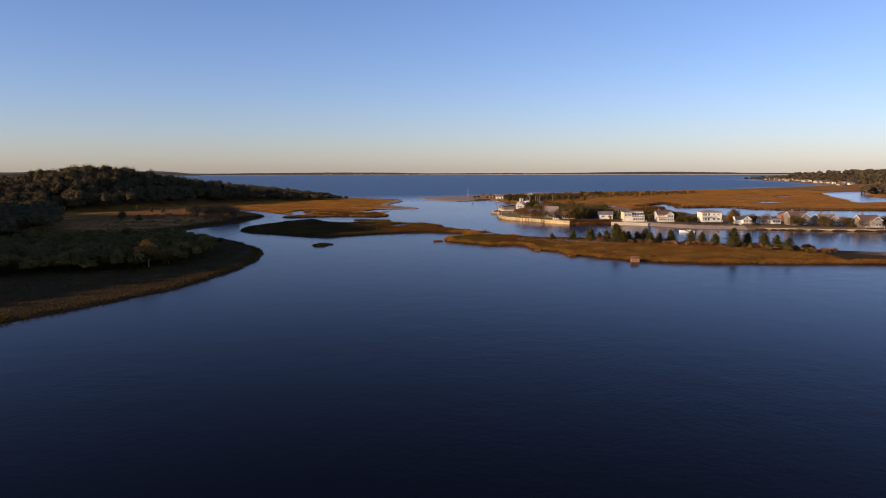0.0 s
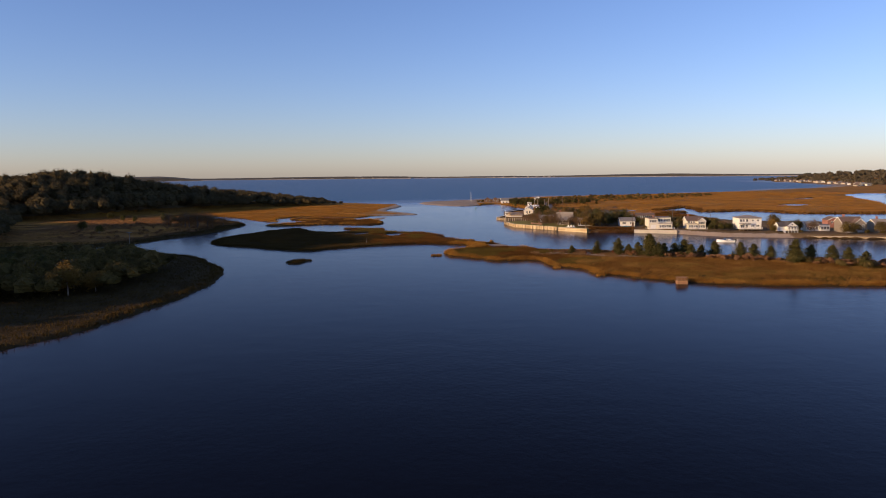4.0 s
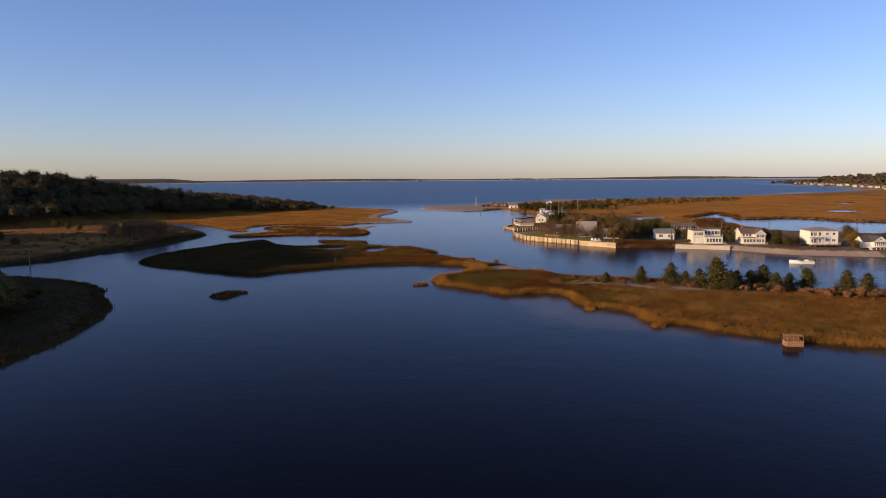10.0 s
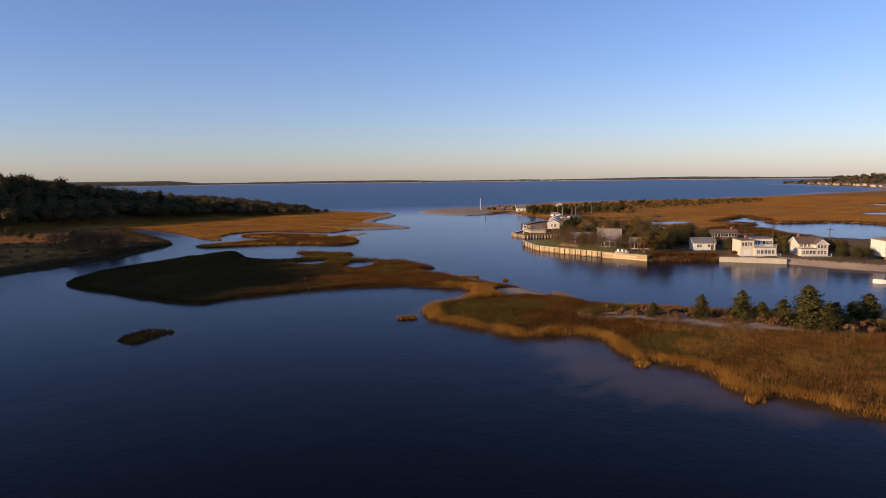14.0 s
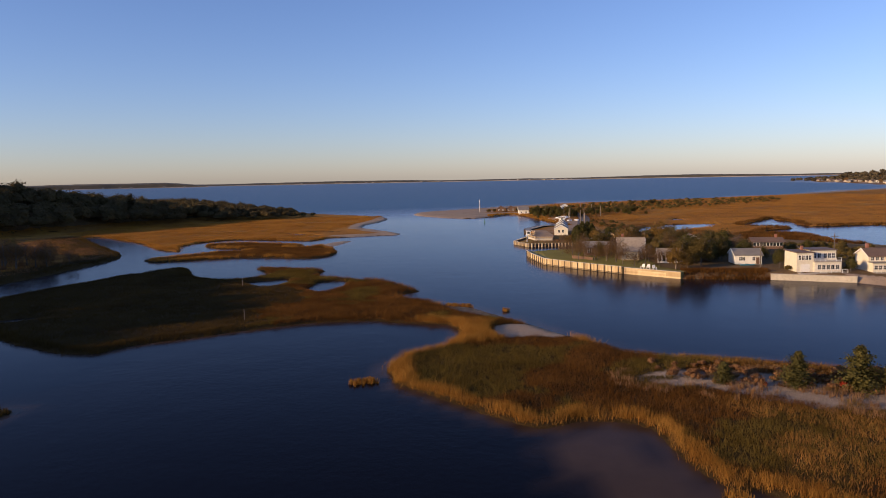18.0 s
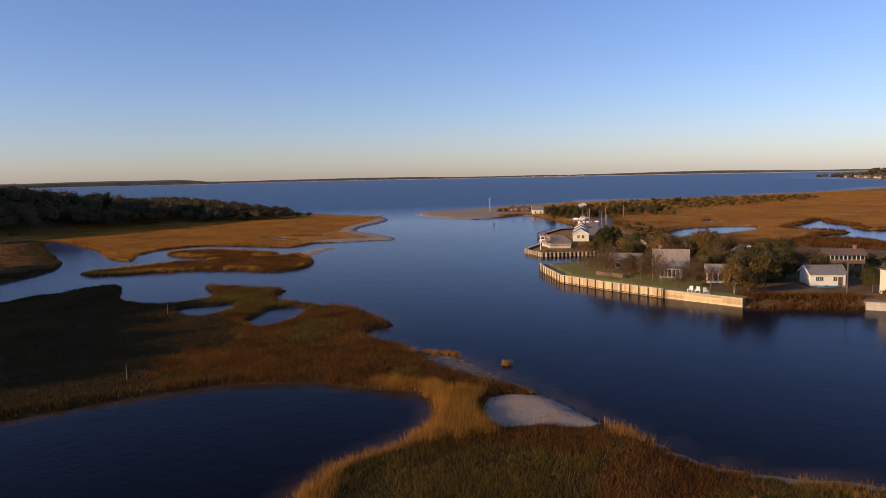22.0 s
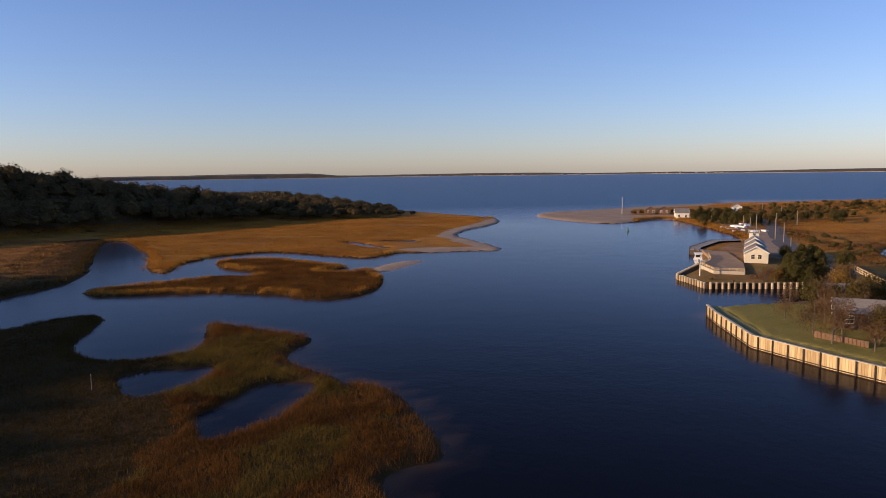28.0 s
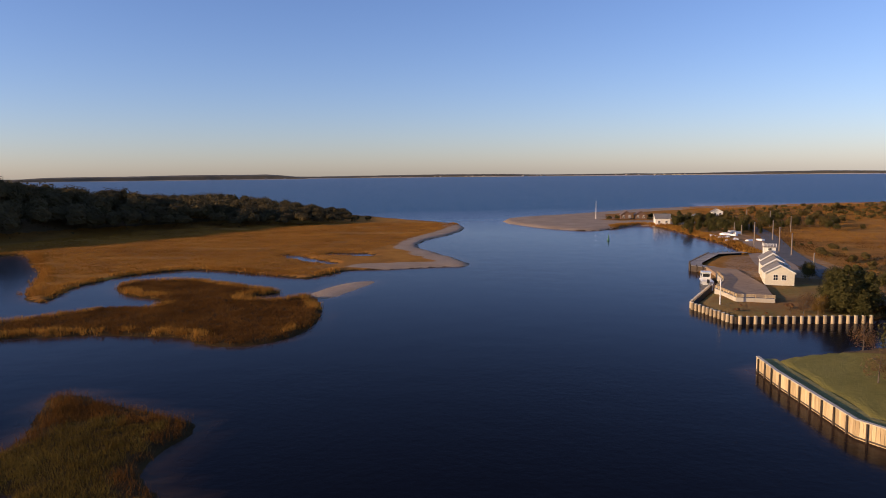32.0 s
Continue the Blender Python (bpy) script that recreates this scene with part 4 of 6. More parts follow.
stand(GREENBUSH, [(64, 251, 0.9), (68.5, 250.5, 1.0), (71, 249, 0.9), (75.5, 250, 0.9), (85.5, 247, 0.9), (99, 231, 1.2), (101, 229, 1.1), (105, 226, 1.1), (108, 218, 1.2),
                  (112, 214, 1.2), (116, 212, 0.8), (104, 222, 0.9)], "bushes on the spit")
shrubs = []
for _ in range(300):
    u = pick.random()
    x = 34 + u * 88
    y = 267 - (x - 30) * 0.36 - (x - 60 if x > 60 else 0) * 0.18 + (pick.uniform(-7.5, 4.5) if x > 56 else pick.uniform(-4.5, 4.0))
    if len(shrubs) < 215 and not any(math.hypot(x - a, y - b) < 1.2 for a, b, _ in shrubs):
        shrubs.append((x, y, pick.uniform(0.55, 1.45) * (1 if x > 54 else 0.65)))
stand(BUSHES, shrubs, "dry shrubs on the spit")
stand([REDBUSH], [(52.2, 256.0, 0.9), (44.5, 258, 0.5)], "red bushes on the spit")

# trees round the houses
stand(BARES, [(52.2, 369, 1.1), (54.9, 360, 0.6), (42.5, 381.5, 0.8), (43.2, 375.5, 0.8), (41.1, 391, 0.55), (47, 372, 0.65), (45.8, 388, 0.8), (49, 378, 0.75), (69, 378, 1.0),
              (61, 369, 0.8), (48.5, 393, 0.75), (75, 369, 0.9), (57.5, 384, 1.2), (66, 392, 1.1), (50.3, 371.5, 0.85), (53.2, 365.5, 0.8), (58.3, 362.2, 0.75), (60.8, 358.5, 0.7), (46, 381, 0.85), (48, 397, 0.9)], "half-bare trees by the houses")
stand(BARES, [(149.5, 324, 0.85), (118.5, 338, 0.7), (116, 336, 0.6), (178, 312, 0.8), (170, 309, 0.7), (146.5, 321, 0.75), (181, 305, 0.6)], "bare trees in the gardens")
stand(DARKS, [(112, 334.5, 0.5), (115.5, 333, 0.58), (118, 333, 0.48), (101, 344, 0.5), (120.5, 336, 0.5)], "dark trees in the gardens")
stand(OLIVES, [(156, 312.5, 0.8), (159.5, 313, 0.72), (171.5, 310.5, 0.62), (179.5, 311, 0.66), (132.5, 323, 0.5)], "leafy trees in the gardens")
stand(AMBERS, [(63.2, 352.5, 0.95), (73, 402, 1.3), (62, 399, 1.2), (136.2, 331, 0.85), (66.5, 354, 0.6)], "yellow trees by the houses")
stand(OLIVES, [(71.5, 359, 1.15), (67.5, 362, 1.0), (64.3, 373, 1.0), (59.5, 379, 0.85), (70.5, 386, 1.1), (83, 378, 0.95), (77, 377, 1.0), (53, 397, 0.9),
               (117, 345, 0.8), (114.5, 348, 0.75), (100.5, 352, 0.6), (145.5, 330, 0.75), (168.5, 312, 0.8), (195, 310, 0.8), (146, 352, 0.9), (88, 371, 0.7)],
      "leafy trees by the houses")
stand(DARKS, [(70, 366, 1.05), (76, 367, 0.9), (80, 370, 0.85), (72.5, 373, 1.1), (88.5, 352.5, 0.6), (91, 358, 0.65), (85, 366, 0.8), (81, 383, 0.9), (62, 405, 1.0),
              (48, 402, 0.75), (57, 404, 0.85), (116, 341.5, 0.6), (141.5, 325.5, 0.7), (166, 330, 0.9), (110, 383, 0.6), (66, 402, 0.9)], "dark trees by the houses")
stand(GREENBUSH, [(88, 347, 0.8), (101, 346, 0.7), (115, 337, 1.0), (141, 318, 0.9), (160, 314, 0.9), (164, 313, 1.0), (169, 311, 0.9), (94, 367, 1.1),
                  (180, 309, 1.0), (186, 305.5, 0.7), (120, 395, 1.3), (124, 390, 1.2), (128, 398, 1.2), (133, 392, 1.0), (101, 405, 1.3), (106, 402, 1.2)], "bushes by the houses")

# the wood that closes in the houses
lots = [(57, 377, 7.5), (65, 367, 5), (49.6, 387, 5), (79, 391, 5.5), (97, 383, 7), (83, 362, 6), (53, 407, 4.5), (92, 349, 8)]
filled = []
for _ in range(400):
    x, y = pick.uniform(45, 92), pick.uniform(358, 432)
    if y < 372 - (x - 45) * 0.5 + 8 or x + y < 425 or (x > 76 and y < 366) or (abs(x - 62) < 5 and y > 408) or height(x, y) < 1.0:
        continue
    if any(math.hypot(x - a, y - b) < r for a, b, r in lots) or any(math.hypot(x - a, y - b) < 3.7 for a, b, _ in filled):
        continue
    filled.append((x, y, pick.uniform(0.55, 0.95)))
for k, spot_xy in enumerate(filled):
    stand((DARKS, BARES, BARES, OLIVES, BARES, CEDARS, DARKS)[k % 7] if k % 12 != 4 else AMBERS, [spot_xy], "trees between the houses")

# cedars and shrubs on the quay island
stand(CEDARS, [(55.3, 432, 0.95), (52.6, 433.5, 1.2), (58, 436, 1.25), (55, 438, 1.35), (57.5, 441, 1.3), (53.5, 441, 1.0), (60, 446, 1.1), (57, 447, 1.0), (52, 437, 1.0)],
      "cedars on the quay", 1.35)
stand(BARES + AMBERS, [(46.4, 431.8, 0.4), (48.6, 431.8, 0.4), (47.5, 434.5, 0.42), (50, 434.2, 0.46), (49, 438, 0.4), (44.4, 431.8, 0.24)], "brown shrubs on the quay")
stand(BUSHES, [(36.5, 433, 0.5), (45.5, 436, 0.8), (40.5, 431, 0.4), (38, 437, 0.35)], "low shrubs on the quay")
stand(DARKS, [(60.5, 460, 0.6), (63, 465, 0.55), (58.5, 467, 0.6), (60, 473, 0.5), (68, 455, 0.6), (72, 462, 0.5)], "dark trees behind the boat house")
row = []
for k in range(58):
    row.append((58 + pick.uniform(0, 44) + 4 * (k % 9), 600 + pick.uniform(0, 80), pick.uniform(0.35, 0.75)))
for k in range(10):
    row.append((56 + 3.2 * k, 632 + pick.uniform(-4, 8), pick.uniform(0.5, 0.8)))
stand(OLIVES + DARKS, row, "low trees along the beach lane")
stand(CEDARS + DARKS, [(57 + 5.6 * (k % 5) + pick.uniform(-2, 2), 588 + 7.5 * (k // 5) + pick.uniform(-3, 3), pick.uniform(0.5, 0.85)) for k in range(40)], "dense trees behind the boat yard")
stand(GREENBUSH, [(162, 747, 2.2), (166, 750, 1.8), (158, 750, 1.6), (30, 662, 1.2), (34, 664, 1.4), (51, 672, 1.6), (57, 668, 1.9), (60, 660, 1.4)] +
      [(82 + pick.uniform(-6, 6), 480 + 3.0 * k, pick.uniform(0.6, 1.1)) for k in range(24)], "beach scrub")

# trees of the west shore
stand(AMBERS, [(-80.5, 191, 1.15), (-77, 196, 0.8)], "trees on the west point")
stand(OLIVES, [(-89.5, 194, 1.2), (-84, 200, 1.1), (-95, 202, 1.1), (-88, 212, 1.0), (-82, 222, 0.8), (-99, 193, 1.0), (-92, 228, 0.9), (-104, 200, 1.0), (-110, 188, 1.0), (-101, 215, 1.0),
               (-115, 205, 1.1), (-122, 192, 1.1)], "trees on the west point")
stand(DARKS, [(-88, 205, 1.0), (-97, 210, 1.1), (-107, 212, 1.0), (-93, 220, 0.9), (-86, 236, 0.8), (-112, 222, 1.0), (-120, 215, 1.0), (-79, 206, 0.7), (-105, 232, 0.8)], "trees on the west point")
stand(BARES, [(-118.5, 379, 1.25), (-112.5, 384, 1.05), (-121, 388, 1.1), (-116, 392, 0.9), (-126, 384, 1.0), (-131, 392, 0.9), (-109.5, 391, 0.7), (-114, 381, 1.1), (-123, 381, 1.2), (-128, 389, 1.15), (-134, 384, 1.0), (-119, 395, 1.1), (-138, 396, 0.95)], "bare trees on the marsh edge", 1.25)
stand(DARKS, [(-164, 360, 0.8), (-151, 349, 0.6), (-196, 454, 0.7), (-182, 440, 0.6), (-170, 428, 0.6), (-140, 415, 0.6), (-146, 422, 0.65), (-154, 430, 0.7), (-160, 442, 0.7)], "trees behind the marsh")
for proto in PROTOS:
    for o in [*proto.children_recursive, proto]:
        bpy.data.objects.remove(o)
# ---- houses ----
UNIT = {}


def shared(key, make):
    if key not in UNIT:
        UNIT[key] = make()
    return UNIT[key]


def window(root, x, z, w, h, wall_y, turn=0.0, bars=True):
    """A framed window on a wall: turn 0 faces front, 90 the side to +x, -90 the side to -x."""
    def frame_mesh():
        bm = bmesh.new()
        t = 0.09
        box(bm, -w / 2 - t, -w / 2, -0.07, 0.03, -h / 2 - t, h / 2 + t)
        box(bm, w / 2, w / 2 + t, -0.07, 0.03, -h / 2 - t, h / 2 + t)
        box(bm, -w / 2, w / 2, -0.07, 0.03, h / 2, h / 2 + t)
        box(bm, -w / 2, w / 2, -0.10, 0.03, -h / 2 - t, -h / 2)
        if bars:
            box(bm, -0.025, 0.025, -0.045, 0.0, -h / 2, h / 2)
            box(bm, -w / 2, w / 2, -0.04, 0.0, -0.025, 0.025)
        return mesh_of("window", bm, M_TRIM)

    def pane_mesh():
        return mesh_of("pane", box(bmesh.new(), -w / 2, w / 2, -0.025, -0.005, -h / 2, h / 2), M_GLASS)
    m = Matrix.Rotation(radians(turn), 4, "Z") @ Matrix.Translation((x, wall_y, z))
    fr = part("window", shared(("f", round(w, 2), round(h, 2), bars), frame_mesh), M_TRIM, root, at=m)
    part("pane", shared(("p", round(w, 2), round(h, 2)), pane_mesh), M_GLASS, fr)
    return fr


def gable_block(root, x0, x1, y0, y1, z0, eave, ridge, wall, roof, along="x", over=0.35, trim=True):
    """Walls and a pitched roof; along: the way the ridge runs."""
    bm = bmesh.new()
    if along == "x":
        mid = (y0 + y1) / 2
        prism(bm, [(y0, z0), (y1, z0), (y1, eave), (mid, ridge), (y0, eave)], x0, x1, "x")
    else:
        mid = (x0 + x1) / 2
        prism(bm, [(x0, z0), (x1, z0), (x1, eave), (mid, ridge), (x0, eave)], y0, y1, "y")
    part("wall", bm, wall, root)
    lo, hi, a, b = (y0, y1, x0, x1) if along == "x" else (x0, x1, y0, y1)
    slope = (ridge - eave) / (mid - lo)
    for side, edge in ((-1, lo), (1, hi)):
        e = edge + side * over
        ez = eave - slope * over
        t = 0.16
        bm = prism(bmesh.new(), [(mid, ridge + 0.01), (e, ez + 0.01), (e, ez + t), (mid, ridge + t)], a - over, b + over, along)
        part("roof", bm, roof, root)
    if trim:
        for end in (a - over - 0.04, b + over + 0.003):
            for side, edge in ((-1, lo), (1, hi)):
                e, ez = edge + side * over, eave - slope * over
                bm = prism(bmesh.new(), [(mid, ridge - 0.22), (e, ez - 0.16), (e, ez + 0.17), (mid, ridge + 0.17)], end, end + 0.037, along)
                part("rake_board", bm, M_TRIM, root)


def flat_block(root, x0, x1, y0, y1, z0, top, wall, roof, over=0.4, hip=0.0):
    part("wall", box(bmesh.new(), x0, x1, y0, y1, z0, top), wall, root)
    bm = bmesh.new()
    if hip:
        lo = [bm.verts.new(p) for p in ((x0 - over, y0 - over, top), (x1 + over, y0 - over, top), (x1 + over, y1 + over, top), (x0 - over, y1 + over, top))]
        up = [bm.verts.new((v.co.x, v.co.y, top + 0.2)) for v in lo]
        k = (y1 - y0) / 2
        r = [bm.verts.new((x0 + k, (y0 + y1) / 2, top + 0.2 + hip)), bm.verts.new((x1 - k, (y0 + y1) / 2, top + 0.2 + hip))]
        bm.faces.new(lo[::-1])
        for i in range(4):
            bm.faces.new((lo[i], lo[(i + 1) % 4], up[(i + 1) % 4], up[i]))
        for q in ((up[0], up[1], r[1], r[0]), (up[2], up[3], r[0], r[1]), (up[1], up[2], r[1]), (up[3], up[0], r[0])):
            bm.faces.new(q)
    else:
        box(bm, x0 - over, x1 + over, y0 - over, y1 + over, top + 0.004, top + 0.22)
    part("roof", bm, roof, root)


def railing(root, p0, p1, z, high=0.95, step=1.4, material=None):
    material = material or M_TRIM
    p0, p1 = Vector((*p0, z)), Vector((*p1, z))
    n = max(1, round((p1 - p0).length / step))
    for k in range(n + 1):
        p = p0.lerp(p1, k / n)
        part("post", box(bmesh.new(), p.x - 0.05, p.x + 0.05, p.y - 0.05, p.y + 0.05, z, z + high), material, root)
    for h in (0.25, 0.55, high):
        part("rail", tube(bmesh.new(), p0 + Vector((0, 0, h)), p1 + Vector((0, 0, h)), 0.04, 0.04, 4), material, root)


def porch(root, x0, x1, y0, y1, z, ground_z, posts=True):
    part("deck", box(bmesh.new(), x0, x1, y0, y1, z - 0.16, z), M_DECK, root)
    if posts:
        for x in np.linspace(x0 + 0.15, x1 - 0.15, max(2, int((x1 - x0) / 2.4) + 1)):
            part("post", box(bmesh.new(), x - 0.1, x + 0.1, y0 + 0.05, y0 + 0.25, ground_z, z - 0.16), M_PILE, root)


def steps(root, x0, x1, y_top, z_top, z_low):
    n = max(2, round((z_top - z_low) / 0.19))
    for k in range(n):
        z = z_top - (k + 1) * (z_top - z_low) / n
        part("step", box(bmesh.new(), x0, x1, y_top - 0.28 * (k + 1), y_top - 0.28 * k, z - 0.02, z + 0.12), M_TRIM, root)


def door(root, x, z, wall_y, w=0.9, h=2.0, material=None, turn=0.0):
    m = Matrix.Rotation(radians(turn), 4, "Z") @ Matrix.Translation((x, wall_y, z))
    d = part("door", box(bmesh.new(), -w / 2, w / 2, -0.06, 0.02, 0, h), material or M_TRIM, root, at=m)
    part("handle", box(bmesh.new(), w / 2 - 0.14, w / 2 - 0.08, -0.12, -0.062, 0.95, 1.1), M_METAL, d, "dark metal handle")


def chimney(root, x, y, z0, z1, s=0.35):
    bm = box(bmesh.new(), x - s, x + s, y - s, y + s, z0, z1)
    box(bm, x - s - 0.06, x + s + 0.06, y - s - 0.06, y + s + 0.06, z1 + 0.001, z1 + 0.15)
    part("chimney", bm, M_BRICK, root, "red brick chimney")


def home(label, x, y, z, turn=0.0, group="", size=1.0):
    return thing("house", label, "house", pose(x, y, z, 0, 0, turn) @ Matrix.Diagonal((size, size, size, 1)), group)


G_ROW = "houses along the creek"
# white cottage
h = home("small white clapboard cottage with a grey shingle roof", 83.4, 358.8, 1.55, -4, G_ROW, 0.88)
gable_block(h, -3.7, 3.7, 0, 6.2, 0.25, 2.85, 4.4, M_WHITE, M_ROOFGREY)
part("footing", box(bmesh.new(), -3.5, 3.5, 0.2, 6.0, -0.4, 0.24), M_CONCRETE, h)
for wx in (-2.2, -1.35, 1.5):
    window(h, wx, 1.75, 0.75, 0.95, -0.001)
window(h, 3.1, 1.7, 0.8, 0.95, -3.7 - 0.001, 90)
door(h, 2.6, 0.25, -0.001, 0.9, 1.9, M_BROWNWALL)
porch(h, 1.8, 3.6, -1.5, -0.02, 0.22, -0.4)
# two-storey white house with a deck on its lower floor
h = home("two-storey white house with flat roofs and an upper deck", 93.6, 344.6, 1.5, -2, G_ROW, 0.85)
flat_block(h, -5.7, -1.2, -0.4, 7.5, 0, 5.3, M_CREAM, M_ROOFBROWN, 0.3)
flat_block(h, -1.19, 6.0, 2.2, 8.5, 0, 5.7, M_CREAM, M_ROOFBROWN, 0.3)
flat_block(h, -1.18, 6.0, -0.9, 2.18, 0, 2.75, M_CREAM, M_DECK, 0.1)
for wx in (-4.9, -4.0, -3.1, -2.2):
    window(h, wx, 4.0, 0.65, 1.2, -0.401)
for wx in (0.2, 1.4, 3.0, 4.2, 5.2):
    window(h, wx, 4.2, 0.85, 1.3, 2.199)
for wx in (0.1, 1.3, 2.5, 3.7, 4.9):
    window(h, wx, 1.4, 0.85, 1.2, -0.901)
door(h, -3.4, 0.05, -0.401, 2.5, 2.1, M_TRIM)
railing(h, (-1.1, -0.95), (5.95, -0.95), 2.98)
part("terrace", box(bmesh.new(), -5.9, 6.6, -3.6, -0.95, -0.25, 0.05), M_DECK, h)
railing(h, (-0.6, -3.4), (6.5, -3.4), 0.05)
chimney(h, -2.2, 5.0, 5.2, 6.6, 0.3)
# brown gabled house
h = home("cream gabled house with a brown roof and a porch", 108.8, 342.6, 1.5, -3, G_ROW, 0.82)
gable_block(h, -4.6, 4.4, 1.6, 9.2, 0, 4.3, 6.2, M_CREAM, M_ROOFBROWN, "x")
gable_block(h, 0.4, 4.5, -0.6, 2.5, 0, 4.2, 5.7, M_CREAM, M_ROOFBROWN, "y")
flat_block(h, -4.6, 0.39, -0.9, 1.58, 0, 2.6, M_CREAM, M_ROOFGREY, 0.2)
for wx in (-3.8, -2.6, -1.4, -0.3):
    window(h, wx, 1.4, 0.9, 1.1, -0.901)
for wx in (1.4, 2.45, 3.5):
    window(h, wx, 3.3, 0.75, 1.1, -0.601)
    window(h, wx, 1.3, 0.75, 1.2, -0.601)
for wx in (-3.6, -2.3, -1.0):
    window(h, wx, 3.6, 0.8, 0.9, 1.599)
chimney(h, -2.9, 6.2, 5.0, 7.4, 0.35)
porch(h, -4.8, 4.8, -3.0, -0.93, 0.1, -0.6)
railing(h, (-4.6, -2.9), (4.6, -2.9), 0.1)
# big white house on posts
h = home("large white two-storey house on posts with a balcony", 127, 331.8, 1.4, -2, G_ROW, 0.86)
for px in np.linspace(-5, 5, 6):
    for py in (0.3, 4, 8):
        part("post", box(bmesh.new(), px - 0.13, px + 0.13, py - 0.13, py + 0.13, -0.4, 0.99), M_PILE, h)
flat_block(h, -5.3, 5.3, 0, 8.4, 1.0, 6.1, M_WHITE, M_ROOFPALE, 0.45, 1.1)
part("balcony", box(bmesh.new(), -5.3, -0.2, -1.6, -0.02, 3.5, 3.68), M_DECK, h)
railing(h, (-5.2, -1.5), (-0.3, -1.5), 3.68)
part("deck", box(bmesh.new(), -5.3, 5.3, -2.0, -0.02, 0.8, 0.96), M_DECK, h)
for px in (-5.1, -2.7, -0.4):
    part("post", box(bmesh.new(), px - 0.08, px + 0.08, -1.55, -1.4, 0.97, 3.49), M_TRIM, h)
for wx in (-4.4, -3.2, -1.6):
    window(h, wx, 4.9, 0.9, 1.3, -0.001)
    window(h, wx, 2.3, 0.9, 1.4, -0.001)
for wx in (1.2, 3.6):
    window(h, wx, 5.0, 0.9, 0.7, -0.001)
    window(h, wx, 2.5, 1.3, 0.8, -0.001)
railing(h, (-5.2, -1.9), (5.2, -1.9), 0.96)
# gabled house with a flight of steps
h = home("white gabled house with a dark roof, porch and stairs", 138.6, 322.2, 1.4, -2, G_ROW, 0.74)
gable_block(h, -1.2, 3.9, 0, 7, 0.8, 3.6, 5.5, M_WHITE, M_ROOFDARK, "y")
gable_block(h, -4.6, -1.21, 2.2, 8.4, 0.6, 3.3, 5.2, M_WHITE, M_ROOFDARK, "x")
for px in (-1.1, 0.5, 2.1, 3.7):
    part("post", box(bmesh.new(), px - 0.09, px + 0.09, -1.7, -1.52, -0.4, 3.2), M_TRIM, h)
part("porch_roof", box(bmesh.new(), -1.5, 4.2, -2.0, -0.36, 3.2, 3.36), M_ROOFDARK, h)
part("deck", box(bmesh.new(), -1.3, 4.0, -1.8, -0.02, 1.0, 1.16), M_DECK, h)
railing(h, (-1.1, -1.75), (3.8, -1.75), 1.16)
steps(h, -3.6, -2.3, 0.8, 1.7, -0.2)
for wx in (-0.2, 1.35, 2.9):
    window(h, wx, 2.3, 1.0, 1.2, -0.001)
window(h, 1.35, 4.4, 0.8, 0.7, -0.001)
# low white house
h = home("low white bungalow with a grey roof", 153, 327.5, 1.4, -2, G_ROW, 0.82)
gable_block(h, -5.5, 0.8, 1, 7, 0, 2.6, 4.2, M_WHITE, M_ROOFGREY, "x")
flat_block(h, 0.81, 5.6, 0, 6.5, 0, 3.0, M_WHITE, M_ROOFPALE, 0.2)
for wx in (-4.6, -3.3, -2.0, -0.4):
    window(h, wx, 1.5, 0.9, 1.1, 0.999)
for wx in (1.8, 3.2, 4.6):
    window(h, wx, 1.6, 0.9, 1.1, -0.001)
# three shingled houses farther along
for (hx, hy, wd, eave, ridge, lab, wallm) in ((162.5, 318, 9.6, 4.6, 7.4, "tall weathered-shingle house with a white-trimmed gable", M_SHINGLE),
                                             (175.5, 317.5, 9.6, 3.8, 6.2, "grey shingled house with a pale roof", M_TANWALL),
                                             (186.5, 304, 9.8, 4.0, 6.5, "brown shingled house near the water", M_SHINGLE)):
    h = home(lab, hx, hy, 1.4, -2, G_ROW, 0.85)
    gable_block(h, -wd / 2, wd / 2, 2.5, 10, 0, eave, ridge - 0.3, wallm, M_ROOFPALE if wallm is M_TANWALL else M_ROOFBROWN, "x")
    gable_block(h, -0.5, wd / 2 - 0.4, 0, 3.2, 0, eave - 0.1, ridge - 0.8, wallm, M_ROOFBROWN, "y")
    for wx in (0.5, 1.9, 3.3):
        window(h, wx, 1.5, 0.9, 1.2, -0.001)
        window(h, wx, 3.4, 0.8, 0.9, -0.001)
    for wx in (-wd / 2 + 1.0, -wd / 2 + 2.4):
        window(h, wx, 1.6, 0.9, 1.2, 2.499)
    porch(h, -wd / 2, wd / 2, -1.8, -0.02, 0.4, -0.4)
    railing(h, (-wd / 2 + 0.1, -1.7), (wd / 2 - 0.1, -1.7), 0.4)
    chimney(h, -wd / 4, 6.5, eave, ridge + 0.9)
h = home("terracotta-walled house behind the trees", 169, 345, 1.4, -2, G_ROW, 0.7)
gable_block(h, -4, 4, 0, 7, 0, 4.8, 6.6, M_BRICK, M_ROOFBROWN, "y")
window(h, -1.5, 3.4, 0.9, 1.2, -0.001)
window(h, 1.5, 3.4, 0.9, 1.2, -0.001)
# raised house with a band of windows
h = home("raised brown house with a long band of white windows", 97.2, 379.5, 1.5, -8, "", 0.74)
